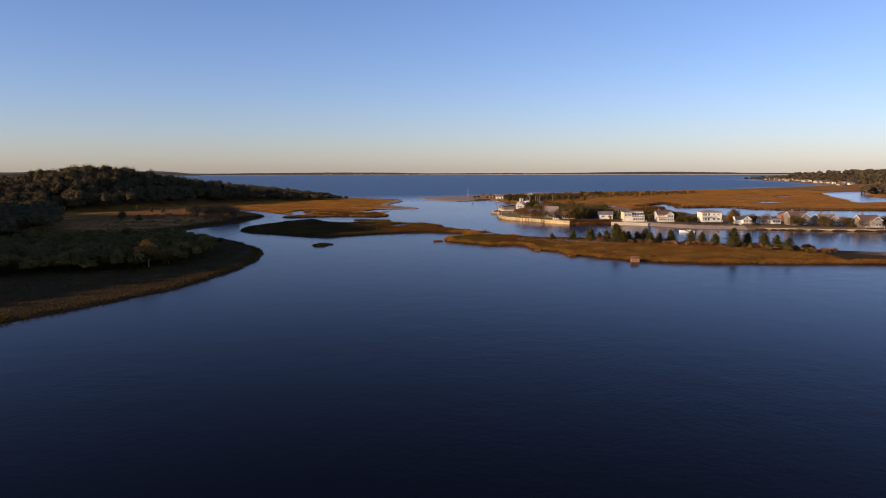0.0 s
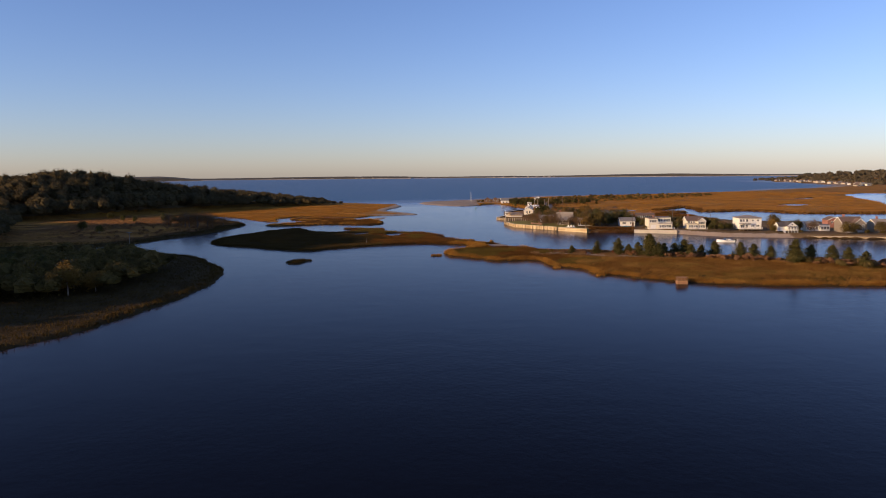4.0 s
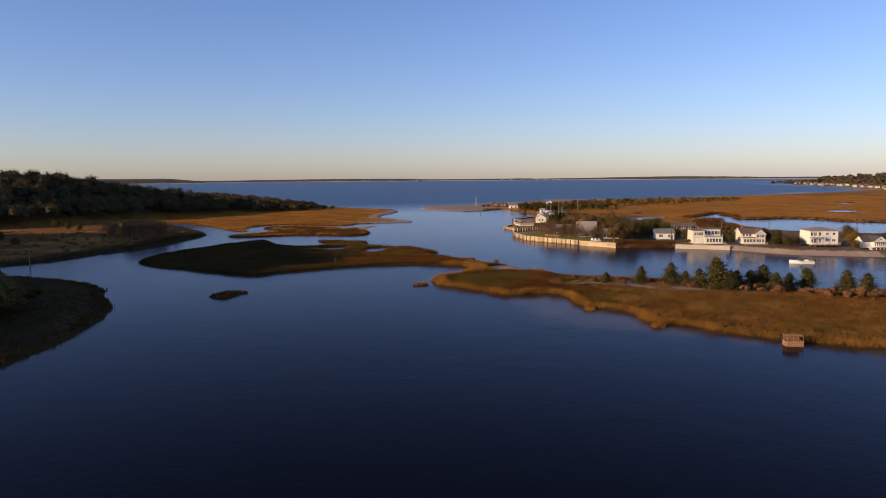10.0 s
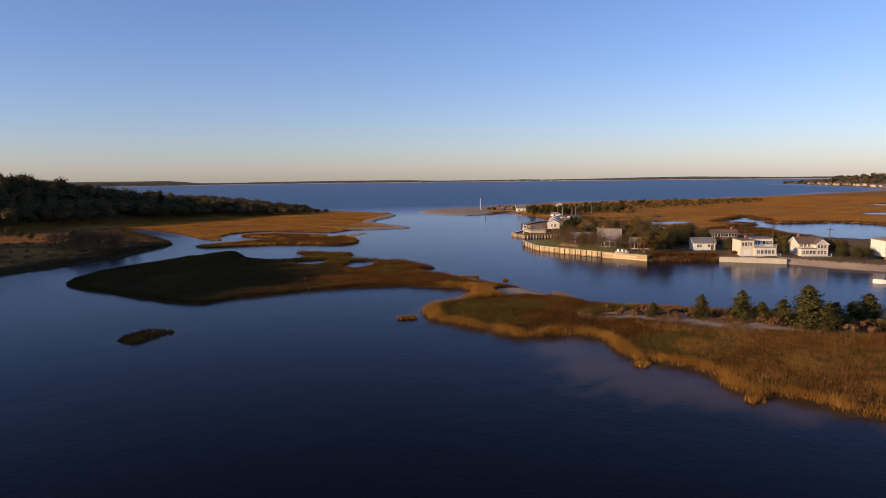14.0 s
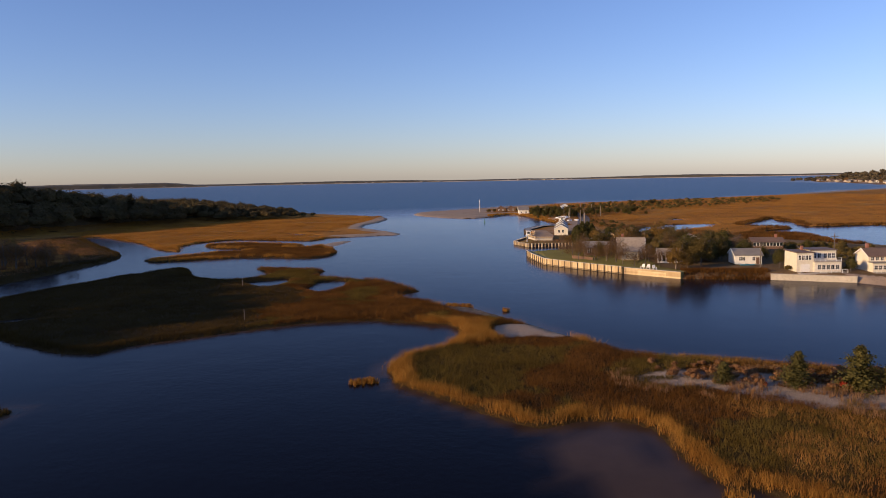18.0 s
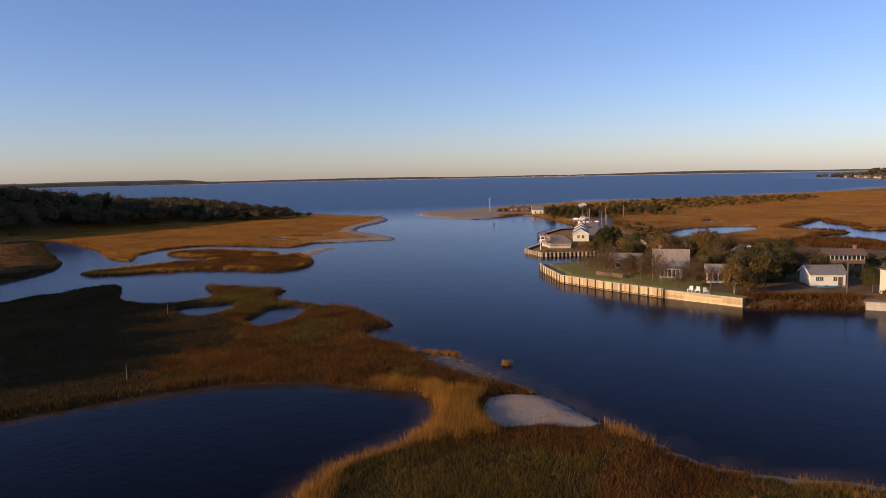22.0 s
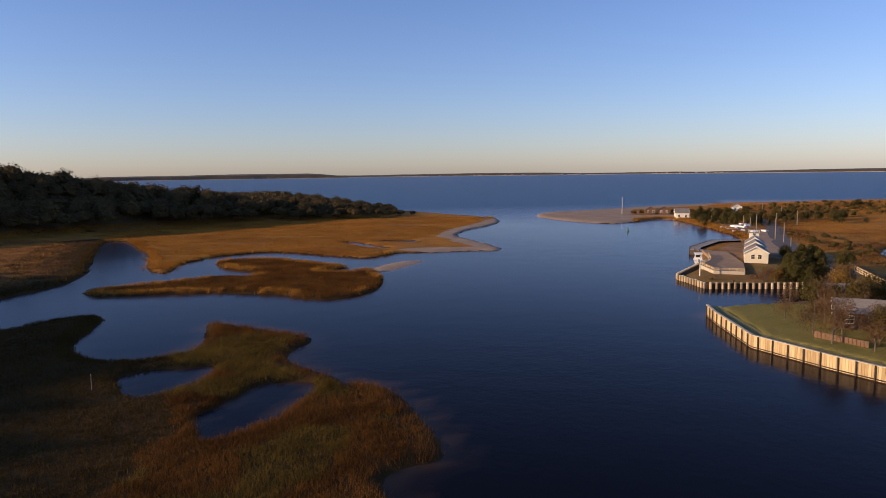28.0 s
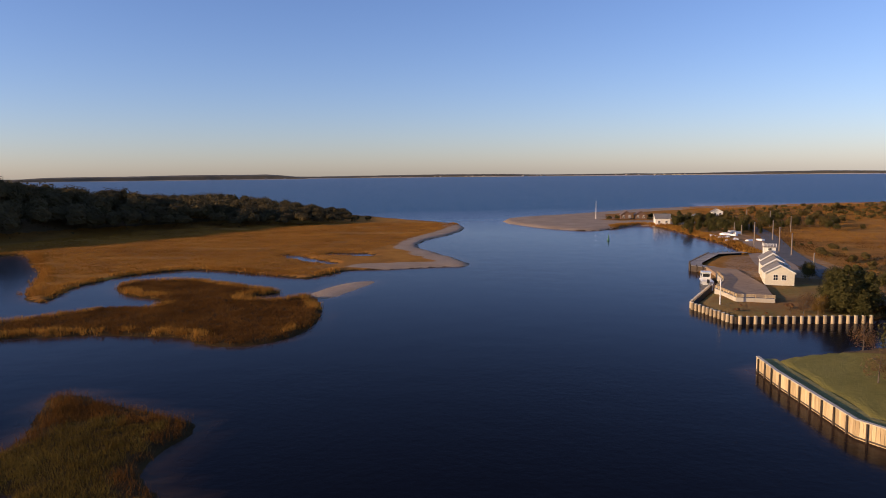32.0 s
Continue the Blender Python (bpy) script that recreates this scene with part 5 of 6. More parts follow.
for px in (-5, -2.5, 0, 2.5, 5):
    part("post", box(bmesh.new(), px - 0.14, px + 0.14, 0.3, 0.58, -0.4, 2.4), M_DARKWOOD, h)
    part("post", box(bmesh.new(), px - 0.14, px + 0.14, 6, 6.28, -0.4, 2.4), M_DARKWOOD, h)
gable_block(h, -5.5, 5.5, 0, 6.6, 2.41, 5.2, 6.5, M_BROWNWALL, M_ROOFBROWN, "x", 0.6, False)
for k in range(9):
    window(h, -4.8 + 1.2 * k, 4.2, 1.0, 1.3, -0.001, bars=False)
chimney(h, 3.6, 3.3, 5.8, 7.6, 0.4)
# gable among the trees
h = home("brown house with a white-trimmed gable among trees", 79.2, 388, 1.6, -5, "", 0.72)
gable_block(h, -3.2, 3.2, 0, 7.5, 0, 4.9, 7.1, M_BROWNWALL, M_ROOFBROWN, "y")
window(h, -1.2, 4.3, 0.9, 1.1, -0.001)
window(h, 1.2, 4.3, 0.9, 1.1, -0.001)
# house with the large pale roof
h = home("shingled house with a large weathered pale roof", 57.2, 373.5, 1.5, -14, "", 0.9)
gable_block(h, -3.8, 3.8, 0, 8.5, 0, 2.7, 6.4, M_SHINGLE, M_ROOFPALE, "x", 0.5)
flat_block(h, -2.6, 2.4, -1.6, -0.01, 0, 2.5, M_TANWALL, M_ROOFPALE, 0.15)
for wx in (-2.1, -1.2, -0.3, 0.6, 1.5):
    window(h, wx, 1.35, 0.7, 1.7, -1.601)
chimney(h, -2.6, 5.4, 5.0, 7.3, 0.35)
# low white pavilion
h = home("low white sun-room house with a pale metal roof", 65.4, 364.6, 1.55, -16)
gable_block(h, -3.2, 3.2, 0, 5.4, 0, 2.4, 3.5, M_WHITE, M_ROOFPALE, "x", 0.4)
for k in range(6):
    window(h, -2.6 + 1.04 * k, 1.3, 0.78, 1.6, -0.001, bars=False)
# boat house by the bridge
h = home("small shingled boat house with a grey-brown roof", 53.2, 404.2, 1.0, -5)
gable_block(h, -2.6, 2.6, 0, 5.5, 0, 2.3, 3.6, M_SHINGLE, M_ROOFGREY, "x", 0.4)
window(h, 0.9, 1.3, 1.1, 0.8, -0.001)
door(h, -1.3, 0.0, -0.001, 1.0, 1.95, M_BROWNWALL)
# long low brown house near the lawn
h = home("low brown house half hidden by bare trees", 49.6, 384.5, 1.55, -14)
gable_block(h, -3.4, 3.4, 0, 6.2, 0, 2.4, 3.8, M_BROWNWALL, M_ROOFGREY, "x", 0.4)
window(h, -1.6, 1.4, 1.0, 1.0, -0.001)
window(h, 1.2, 1.4, 1.0, 1.0, -0.001)
f = thing("fence", "low brown board fence on the lawn", "fence", pose(44.5, 376.5, 1.5, 0, 0, -48))
for k in range(14):
    part("board", shared("fence_board", lambda: mesh_of("board", box(bmesh.new(), -0.24, 0.24, -0.03, 0.03, -0.1, 0.9), M_BROWNWALL)), M_BROWNWALL, f, at=pose(-3.4 + 0.52 * k, 0, 0))

# ---- harbour house on the quay: three stepped gables and a cupola ----
h = home("shingled harbour house with three stepped white gables and a cupola", 50.2, 458.2, 1.95, -9, "", 0.8)
gable_block(h, -3.3, 3.3, 0, 7.5, -0.6, 2.6, 4.5, M_CREAM, M_ROOFGREY, "y", 0.3)
gable_block(h, -3.0, 3.0, 7.51, 15, -0.6, 3.4, 5.2, M_CREAM, M_ROOFGREY, "y", 0.3)
gable_block(h, -2.7, 2.7, 15.01, 22, -0.6, 4.0, 5.8, M_WHITE, M_ROOFGREY, "y", 0.3)
flat_block(h, -1.5, 1.5, 22.2, 25.5, -0.6, 6.6, M_WHITE, M_ROOFPALE, 0.3)
railing(h, (-1.6, 22.1), (1.6, 22.1), 6.83, 0.8, 0.8)
railing(h, (-1.6, 22.1), (-1.6, 25.4), 6.83, 0.8, 0.8)
for wx in (-0.95, 0.95):
    window(h, wx, 1.35, 0.95, 1.25, -0.001)
for k in range(3):
    window(h, -(1.6 + 2.2 * k), 1.4, 0.8, 1.1, -3.301, -90)
for k in range(3):
    window(h, -(9 + 2.2 * k), 1.8, 0.8, 1.1, -3.001, -90)
window(h, 0, 6.2, 0.9, 0.6, 22.199)
for wx in (-0.8, 0.8):
    window(h, wx, 3.9, 0.6, 0.6, 7.509)

# ---- far cottages on the beach ----
G_FAR = "cottages by the inlet"
for (hx, hy, w, d, eave, ridge, wallm, roofm, al, lab) in (
        (38.8, 668, 5.5, 6, 2.2, 4.0, M_BROWNWALL, M_ROOFBROWN, "y", "small dark brown cottage with a pitched roof"),
        (45.6, 668, 5.5, 6, 2.2, 4.0, M_BROWNWALL, M_ROOFBROWN, "y", "small dark brown cottage with a pitched roof"),
        (51, 630.5, 6.2, 7, 2.9, 4.7, M_WHITE, M_ROOFGREY, "x", "white cottage with a grey roof by the inlet"),
        (68.4, 648, 4.2, 5, 2.4, 3.6, M_WHITE, M_ROOFGREY, "y", "small white cottage among beach scrub"),
        (86, 690, 5, 5, 2.4, 3.8, M_WHITE, M_ROOFGREY, "y", "small white beach cottage")):
    h = home(lab, hx, hy, max(0.6, height(hx, hy)) - 0.1, 0, G_FAR)
    gable_block(h, -w / 2, w / 2, 0, d, -0.4, eave, ridge, wallm, roofm, al, 0.35, wallm is M_WHITE)
    for wx in (-w / 4, w / 4):
        window(h, wx, 1.3, 0.8, 1.1, -0.001)
# pale houses under the headland
hr = random.Random(12)
shore_line = [(640, 1160), (706, 1290), (762, 1500), (806, 1700), (838, 1850)]
for k in range(34):
    u = k / 33 * 3.999
    (ax, ay), (bx, by) = shore_line[int(u)], shore_line[int(u) + 1]
    hx = ax + (bx - ax) * (u % 1) + hr.uniform(2, 34)
    hy = ay + (by - ay) * (u % 1) + hr.uniform(-15, 15)
    hz = max(1.0, height(hx, hy))
    h = home("distant white beach house below wooded slopes", hx, hy, hz - 0.5, hr.uniform(-25, 25), "distant beach houses")
    w, e = hr.uniform(5, 8.5), hr.uniform(2.4, 3.6)
    gable_block(h, -w / 2, w / 2, 0, 9, -1, e, e + 1.8, hr.choice((M_WHITE, M_CREAM, M_TANWALL, M_SHINGLE, M_TANWALL)), hr.choice((M_ROOFGREY, M_ROOFBROWN)), hr.choice("xy"), 0.4, False)
    window(h, -w / 5, e / 2, 1.6, 1.6, -0.001)
    window(h, w / 5, e / 2, 1.6, 1.6, -0.001)
# houses along the far shore, no more than light specks
for k in range(26):
    a = radians(hr.uniform(-9, 13) if k < 19 else hr.uniform(20.5, 27))
    r = 4066 if k < 19 else 3670
    h = home("tiny pale house on the far shore", 10 - r * math.sin(a), 150 + r * math.cos(a), 1.5, math.degrees(a), "houses on the far shore")
    w = hr.uniform(6, 12)
    gable_block(h, -w / 2, w / 2, -4, 6, -2, hr.uniform(2, 4), 5.5, M_TANWALL, M_ROOFGREY, "x", 0.3, False)
# ---- bulkheads ----
BOAT_XY, MARK_XY = (104.5, 300.3), (23.7, 565.0)


def along(points, step):
    """Evenly spaced places along a line of points, with the way the line runs there."""
    out = []
    for a, b in zip(points[:-1], points[1:]):
        a, b = Vector(a), Vector(b)
        n = max(1, round((b - a).length / step))
        w = math.atan2(b.y - a.y, b.x - a.x)
        out += [(a.lerp(b, (k + 0.5) / n), w, (b - a).length / n) for k in range(n)]
    return out


LAWN_WALL = [(31.1, 399.9), (31.6, 393.5), (34.0, 378.0), (41.0, 368.6), (51.2, 357.2)]
wall = thing("bulkhead", "weathered plank bulkhead with dark piles round a lawn", "sea wall", pose(0, 0, 0))
plank = mesh_of("plank", box(bmesh.new(), -0.17, 0.17, -0.05, 0.05, -1.6, 1.72), M_PLANK, 0.012)
pile = mesh_of("post", tube(bmesh.new(), (0, 0, -1.6), (0, 0, 1.80), 0.10, 0.09, 8), M_DARKWOOD)
for p, w, s in along(LAWN_WALL, 0.38):
    part("plank", plank, M_PLANK, wall, at=pose(p.x, p.y, random.uniform(-0.03, 0.03), 0, 0, math.degrees(w)) @ Matrix.Diagonal((s / 0.36, 1, 1, 1)))
for p, w, s in along(LAWN_WALL, 2.3):
    part("post", pile, M_DARKWOOD, wall, at=pose(p.x + 0.2 * math.sin(w), p.y - 0.2 * math.cos(w), random.uniform(-0.1, 0.05)))
for k, (a, b) in enumerate(zip(LAWN_WALL[:-1], LAWN_WALL[1:])):
    a, b = Vector(a), Vector(b)
    w = math.atan2(b.y - a.y, b.x - a.x)
    part("cap", box(bmesh.new(), 0, (b - a).length, -0.12, 0.28, 1.73, 1.83), M_CONCRETE, wall, "pale timber cap", at=pose(a.x, a.y, 0, 0, 0, math.degrees(w)))
    part("backfill", box(bmesh.new(), 0.02 + 0.01 * k, (b - a).length - 0.02, 0.055, 2.3 + 0.1 * k, -0.2 + 0.01 * k, 1.50 + 0.008 * k), M_TURF, wall, "mown turf behind the wall", at=pose(a.x, a.y, 0, 0, 0, math.degrees(w)))
    part("waler", box(bmesh.new(), 0, (b - a).length, -0.11, -0.055, 0.1, 0.25), M_DARKWOOD, wall, at=pose(a.x, a.y, 0, 0, 0, math.degrees(w)))


def board_wall(label, pts, top, rows, material, fill=None):
    ob = thing("bulkhead", label, "sea wall", pose(0, 0, 0))
    for a, b in zip(pts[:-1], pts[1:]):
        a, b = Vector(a), Vector(b)
        w, n = math.atan2(b.y - a.y, b.x - a.x), max(1, round((b - a).length / 4))
        for k in range(n):
            p = a.lerp(b, k / n)
            for r in range(rows):
                z0 = -0.4 + (top + 0.4) * r / rows
                part("board", box(bmesh.new(), 0.01, (b - a).length / n - 0.01, -0.06 - 0.02 * (r % 2), 0.05, z0 + 0.01, z0 + (top + 0.4) / rows - 0.01), material, ob,
                     at=pose(p.x, p.y, 0, 0, 0, math.degrees(w)))
        if fill:
            part("backfill", box(bmesh.new(), 0, (b - a).length, 0.055, 3.4, -0.2, top - 0.02), fill, ob, at=pose(a.x, a.y, 0, 0, 0, math.degrees(w)))
        part("cap", box(bmesh.new(), 0, (b - a).length, -0.16, 0.3, top + 0.002, top + 0.1), M_CONCRETE, ob, at=pose(a.x, a.y, 0, 0, 0, math.degrees(w)))
    return ob


board_wall("bulkhead of horizontal sunlit boards below the lawn", [(51.6, 356.8), (62.6, 346.6)], 1.6, 5, M_PLANK, M_TURF)
board_wall("low pale bulkhead below the white house", [(82.2, 343.0), (98.6, 336.8)], 1.35, 4, M_CONCRETE, M_GRAVEL)
board_wall("long low bulkhead along the creek", [(141, 313.0), (160, 307.0), (192, 303.0), (228, 300.0)], 0.8, 2, M_PILE, M_GRAVEL)
lad = thing("ladder", "dark wooden ladder hung on the bulkhead", "ladder", pose(51.3, 356.7, 0, 0, 0, -45))
for sx in (-0.3, 0.3):
    part("stile", box(bmesh.new(), sx - 0.05, sx + 0.05, -0.42, -0.32, -0.8, 2.0), M_DARKWOOD, lad)
for k in range(7):
    part("rung", box(bmesh.new(), -0.249, 0.249, -0.4, -0.34, -0.4 + 0.33 * k, -0.34 + 0.33 * k), M_DARKWOOD, lad)

QUAY = [(37.4, 458.5), (30.4, 439.3), (34.9, 427.2), (56.5, 430.6)]
quay = thing("bulkhead", "quay wall of stout pale piles with dark gaps", "sea wall", pose(0, 0, 0))
stout = mesh_of("post", tube(bmesh.new(), (0, 0, -1.6), (0, 0, 1.22), 0.30, 0.28, 9), M_PILE)
head = mesh_of("pile_cap", tube(bmesh.new(), (0, 0, 1.222), (0, 0, 1.3), 0.31, 0.26, 9), M_CONCRETE)
for p, w, s in along(QUAY, 1.2):
    o = part("post", stout, M_PILE, quay, at=pose(p.x + 0.3 * math.sin(w), p.y - 0.3 * math.cos(w), random.uniform(-0.06, 0.06)))
    part("post_cap", head, M_CONCRETE, o)
for a, b in zip(QUAY[:-1], QUAY[1:]):
    a, b = Vector(a), Vector(b)
    w, n = math.atan2(b.y - a.y, b.x - a.x), round((b - a).length / 0.5)
    for r in range(5):
        part("board", box(bmesh.new(), 0, (b - a).length, 0.02, 0.12, -1.3 + 0.48 * r, -0.84 + 0.48 * r), M_DARKWOOD, quay, at=pose(a.x, a.y, 0, 0, 0, math.degrees(w)))

# terrace wall and fences on the quay
terrace = thing("terrace_wall", "pale retaining wall with a slatted fence on top", "wall", pose(0, 0, 0))
for a, b in (((38.2, 441.2), (44.4, 440.4)), ((38.2, 441.2), (36.6, 451.0)), ((36.6, 451.0), (40.4, 462.0)), ((40.4, 462.0), (41.0, 471.0))):
    a, b = Vector(a), Vector(b)
    w, ln = math.atan2(b.y - a.y, b.x - a.x), (b - a).length
    base = part("wall_panel", box(bmesh.new(), 0, ln, -0.12, 0.12, 0.5, 1.85), M_CONCRETE, terrace, at=pose(a.x, a.y, 0, 0, 0, math.degrees(w)))
    n = round(ln / 1.5)
    for k in range(n + 1):
        part("fence_post", box(bmesh.new(), ln * k / n - 0.06, ln * k / n + 0.06, -0.06, 0.06, 1.852, 2.5), M_PLANK, base)
    for zz in (2.05, 2.23, 2.42):
        part("rail", box(bmesh.new(), 0, ln, -0.09, -0.062, zz, zz + 0.09), M_PLANK, base)
yard = part("yard", prism(bmesh.new(), [(38.3, 441.3), (44.6, 440.5), (47.0, 456), (47.0, 480), (41.2, 484), (41.1, 471), (40.5, 462), (36.8, 451)], 0.9, 1.75, "z"), M_GRAVEL, None)
tagged(yard, "worn paved yard beside the harbour house", "yard", kind="structure")

# L-shaped pier
pier = thing("pier", "timber pier with piles along an L-shaped quay", "pier", pose(0, 0, 0))
PIER = [(42.0, 484.0), (38.6, 488.0), (39.4, 494.0), (48.0, 515.0), (57.6, 519.6)]
for a, b in zip(PIER[:-1], PIER[1:]):
    a, b = Vector(a), Vector(b)
    w, ln = math.atan2(b.y - a.y, b.x - a.x), (b - a).length
    n = max(1, round(ln / 0.4))
    me = mesh_of("deck_board", box(bmesh.new(), 0.01, ln / n - 0.01, -2.6, 0.1, 1.35, 1.43), M_DECK)
    for k in range(n):
        part("deck_board", me, M_DECK, pier, at=pose(*a.lerp(b, k / n), 0, 0, 0, math.degrees(w)))
    for k in range(max(2, round(ln / 1.6))):
        p = a.lerp(b, k / max(2, round(ln / 1.6)))
        part("post", tube(bmesh.new(), (0, 0, -1.6), (0, 0, 1.75), 0.17, 0.15, 8), M_DARKWOOD, pier, at=pose(p.x - 0.3 * math.sin(w), p.y + 0.3 * math.cos(w), 0))
    part("fascia", box(bmesh.new(), 0, ln, 0.11, 0.2, -0.3, 1.34), M_DARKWOOD, pier, at=pose(a.x, a.y, 0, 0, 0, math.degrees(w)))


# ---- boats ----
def hull_mesh(length, beam, free, draft=0.25):
    bm = bmesh.new()
    rings = []
    for k in range(9):
        u = k / 8
        half = beam / 2 * (1 - max(0, (u - 0.45) / 0.55) ** 2.2)
        up = free * (1 + 0.35 * u * u)
        x = -length / 2 + length * u
        rings.append([bm.verts.new(p) for p in ((x, -max(half, 0.02), up), (x, -max(half * 0.78, 0.01), 0), (x, 0, -draft * (1 - u * u)), (x, max(half * 0.78, 0.01), 0), (x, max(half, 0.02), up))])
    for a, b in zip(rings[:-1], rings[1:]):
        for j in range(4):
            bm.faces.new((a[j], b[j], b[j + 1], a[j + 1]))
        bm.faces.new((a[4], b[4], b[0], a[0]))
    bm.faces.new(rings[0])
    bmesh.ops.recalc_face_normals(bm, faces=bm.faces)
    return bm


def motor_boat(name, label, x, y, turn, length, beam, cabin):
    b = thing(name, label, "boat", pose(x, y, 0.0, 0, 0, turn))
    part("hull", hull_mesh(length, beam, 0.75), M_HULL, b)
    part("rub_rail", box(bmesh.new(), -length / 2 + 0.02, length * 0.1, -beam / 2 - 0.04, beam / 2 + 0.04, 0.55, 0.64), M_BLACK, b)
    if cabin:
        part("cabin", prism(bmesh.new(), [(-length * 0.12, 0.8), (length * 0.22, 0.9), (length * 0.14, 2.3), (-length * 0.12, 2.4)], -beam * 0.36, beam * 0.36, "y"), M_HULL, b)
        part("roof", box(bmesh.new(), -length * 0.2, length * 0.18, -beam * 0.4, beam * 0.4, 2.41, 2.5), M_HULL, b)
        part("windscreen", box(bmesh.new(), -length * 0.1, length * 0.12, -beam * 0.365, beam * 0.365, 1.45, 2.1), M_GLASS, b)
        part("cabin_window", box(bmesh.new(), -length * 0.124, -length * 0.1201, -beam * 0.28, beam * 0.28, 1.4, 2.1), M_GLASS, b)
    else:
        part("windscreen", prism(bmesh.new(), [(0.1, 0.85), (0.7, 0.85), (0.15, 1.45), (0.1, 1.45)], -beam * 0.34, beam * 0.34, "y"), M_GLASS, b)
        part("seat", box(bmesh.new(), -1.6, -0.7, -beam * 0.3, beam * 0.3, 0.78, 1.15), M_TRIM, b)
        part("canopy", box(bmesh.new(), -1.9, 0.2, -beam * 0.36, beam * 0.36, 1.36, 1.42), M_BLACK, b, "dark canvas canopy")
        part("console", box(bmesh.new(), -0.3, 0.08, -0.5, 0.5, 0.78, 1.35), M_HULL, b)
    eng = part("outboard", box(bmesh.new(), -length / 2 - 0.55, -length / 2 - 0.05, -0.25, 0.25, 0.5, 1.25), M_BLACK, b, "black outboard engine")
    part("leg", box(bmesh.new(), -length / 2 - 0.35, -length / 2 - 0.2, -0.08, 0.08, -0.5, 0.499), M_BLACK, eng)
    return b


motor_boat("cabin_boat", "white cabin boat with an outboard moored at the quay", 38.4, 469.8, 88, 6.6, 2.5, True)
MOORED = motor_boat("motor_boat", "open white motor boat at a mooring", 0, 0, 0, 6.4, 2.3, False)
MOORED.matrix_world = pose(BOAT_XY[0], BOAT_XY[1], 0.0, 0, 0, 170)
dinghy_mesh = mesh_of("dinghy", hull_mesh(3.6, 1.4, 0.5, 0.2), M_HULL)
dr = random.Random(8)
for k in range(16):
    dx, dy = 60 + dr.uniform(0, 13), 556 + 2.6 * k + dr.uniform(-1, 1)
    d = thing("dinghy", "overturned white dinghy drawn up on the shore", "boat", pose(dx, dy, max(0.5, height(dx, dy)) + 0.5, 180, 0, dr.uniform(0, 180)), "dinghies on the shore")
    part("hull", dinghy_mesh, M_HULL, d)
    part("thwart", box(bmesh.new(), -0.15, 0.15, -0.62, 0.62, 0.35, 0.4), M_DECK, d)


# ---- poles ----
def pole(label, x, y, tall, r, material, arm=False, group="", z=None):
    z = height(x, y) if z is None else z
    p = thing("pole", label, "pole", pose(x, y, z), group)
    part("shaft", tube(bmesh.new(), (0, 0, -0.8), (0, 0, tall), r, r * 0.75, 8), material, p)
    if arm:
        part("crossarm", box(bmesh.new(), -1.0, 1.0, -0.06, 0.06, tall - 0.8, tall - 0.65), material, p)
    else:
        part("cap", tube(bmesh.new(), (0, 0, tall + 0.001), (0, 0, tall + 0.08), r * 0.8, r * 0.5, 8), M_METAL, p)
    return p


pole("white painted pole on the quay's corner", 34.9, 438.6, 4.4, 0.13, M_TRIM)
for (px, py, t) in ((69.3, 526, 7.0), (69.5, 515.5, 6.0), (66.9, 543.5, 7.2), (77.3, 561.5, 6.6), (69.4, 581, 4.5), (72.1, 581.4, 3.6), (92.1, 619.4, 6.4), (90.6, 651, 6.0), (92.6, 594, 6.0), (61.6, 474, 5.0)):
    pole("weathered wooden mooring pole", px, py, t, 0.2, M_PALEBARK, False, "tall poles of the boat yard")
for (px, py, t) in ((83.6, 352.0, 6.6), (101.5, 352.5, 8.2), (66, 410, 6.5), (118, 352, 7.5)):
    pole("wooden utility pole with a crossarm", px, py, t, 0.15, M_BARK, True, "utility poles")
pole("tall white flagpole by the inlet", 24.0, 668.5, 8.6, 0.16, M_TRIM)
pole("pale marker stake in the marsh", -28.4, 302.3, 1.9, 0.045, M_PALEBARK, False, "marsh stakes")
pole("pale marker stake in the marsh", -41.4, 343.3, 1.8, 0.045, M_PALEBARK, False, "marsh stakes")
nest = thing("nest_platform", "wooden pole with a nesting platform on top", "nest platform", pose(-114.7, 297.5, height(-114.7, 297.5)))
part("shaft", tube(bmesh.new(), (0, 0, -0.6), (0, 0, 6.0), 0.14, 0.11, 8), M_PALEBARK, nest)
part("platform", box(bmesh.new(), -0.7, 0.7, -0.7, 0.7, 6.001, 6.12), M_PALEBARK, nest)
for s in (-1, 1):
    part("brace", tube(bmesh.new(), (0, 0, 5.2), (0.6 * s, 0, 6.0), 0.05, 0.05, 5), M_PALEBARK, nest)
buoy = thing("channel_marker", "small green channel marker in the water", "buoy", pose(MARK_XY[0], MARK_XY[1], 0))
part("float", tube(bmesh.new(), (0, 0, -0.4), (0, 0, 0.6), 0.45, 0.4, 10), M_GREENPAINT, buoy)
part("topmark", tube(bmesh.new(), (0, 0, 0.601), (0, 0, 2.0), 0.2, 0.12, 8), M_GREENPAINT, buoy)

# ---- bridge ----
br = thing("bridge", "timber road bridge with pale wooden railings", "bridge", pose(62.2, 427, 0, 0, 0, -4))
part("deck", box(bmesh.new(), -2.6, 2.6, -13, 13, 2.3, 2.6), M_ASPHALT, br)
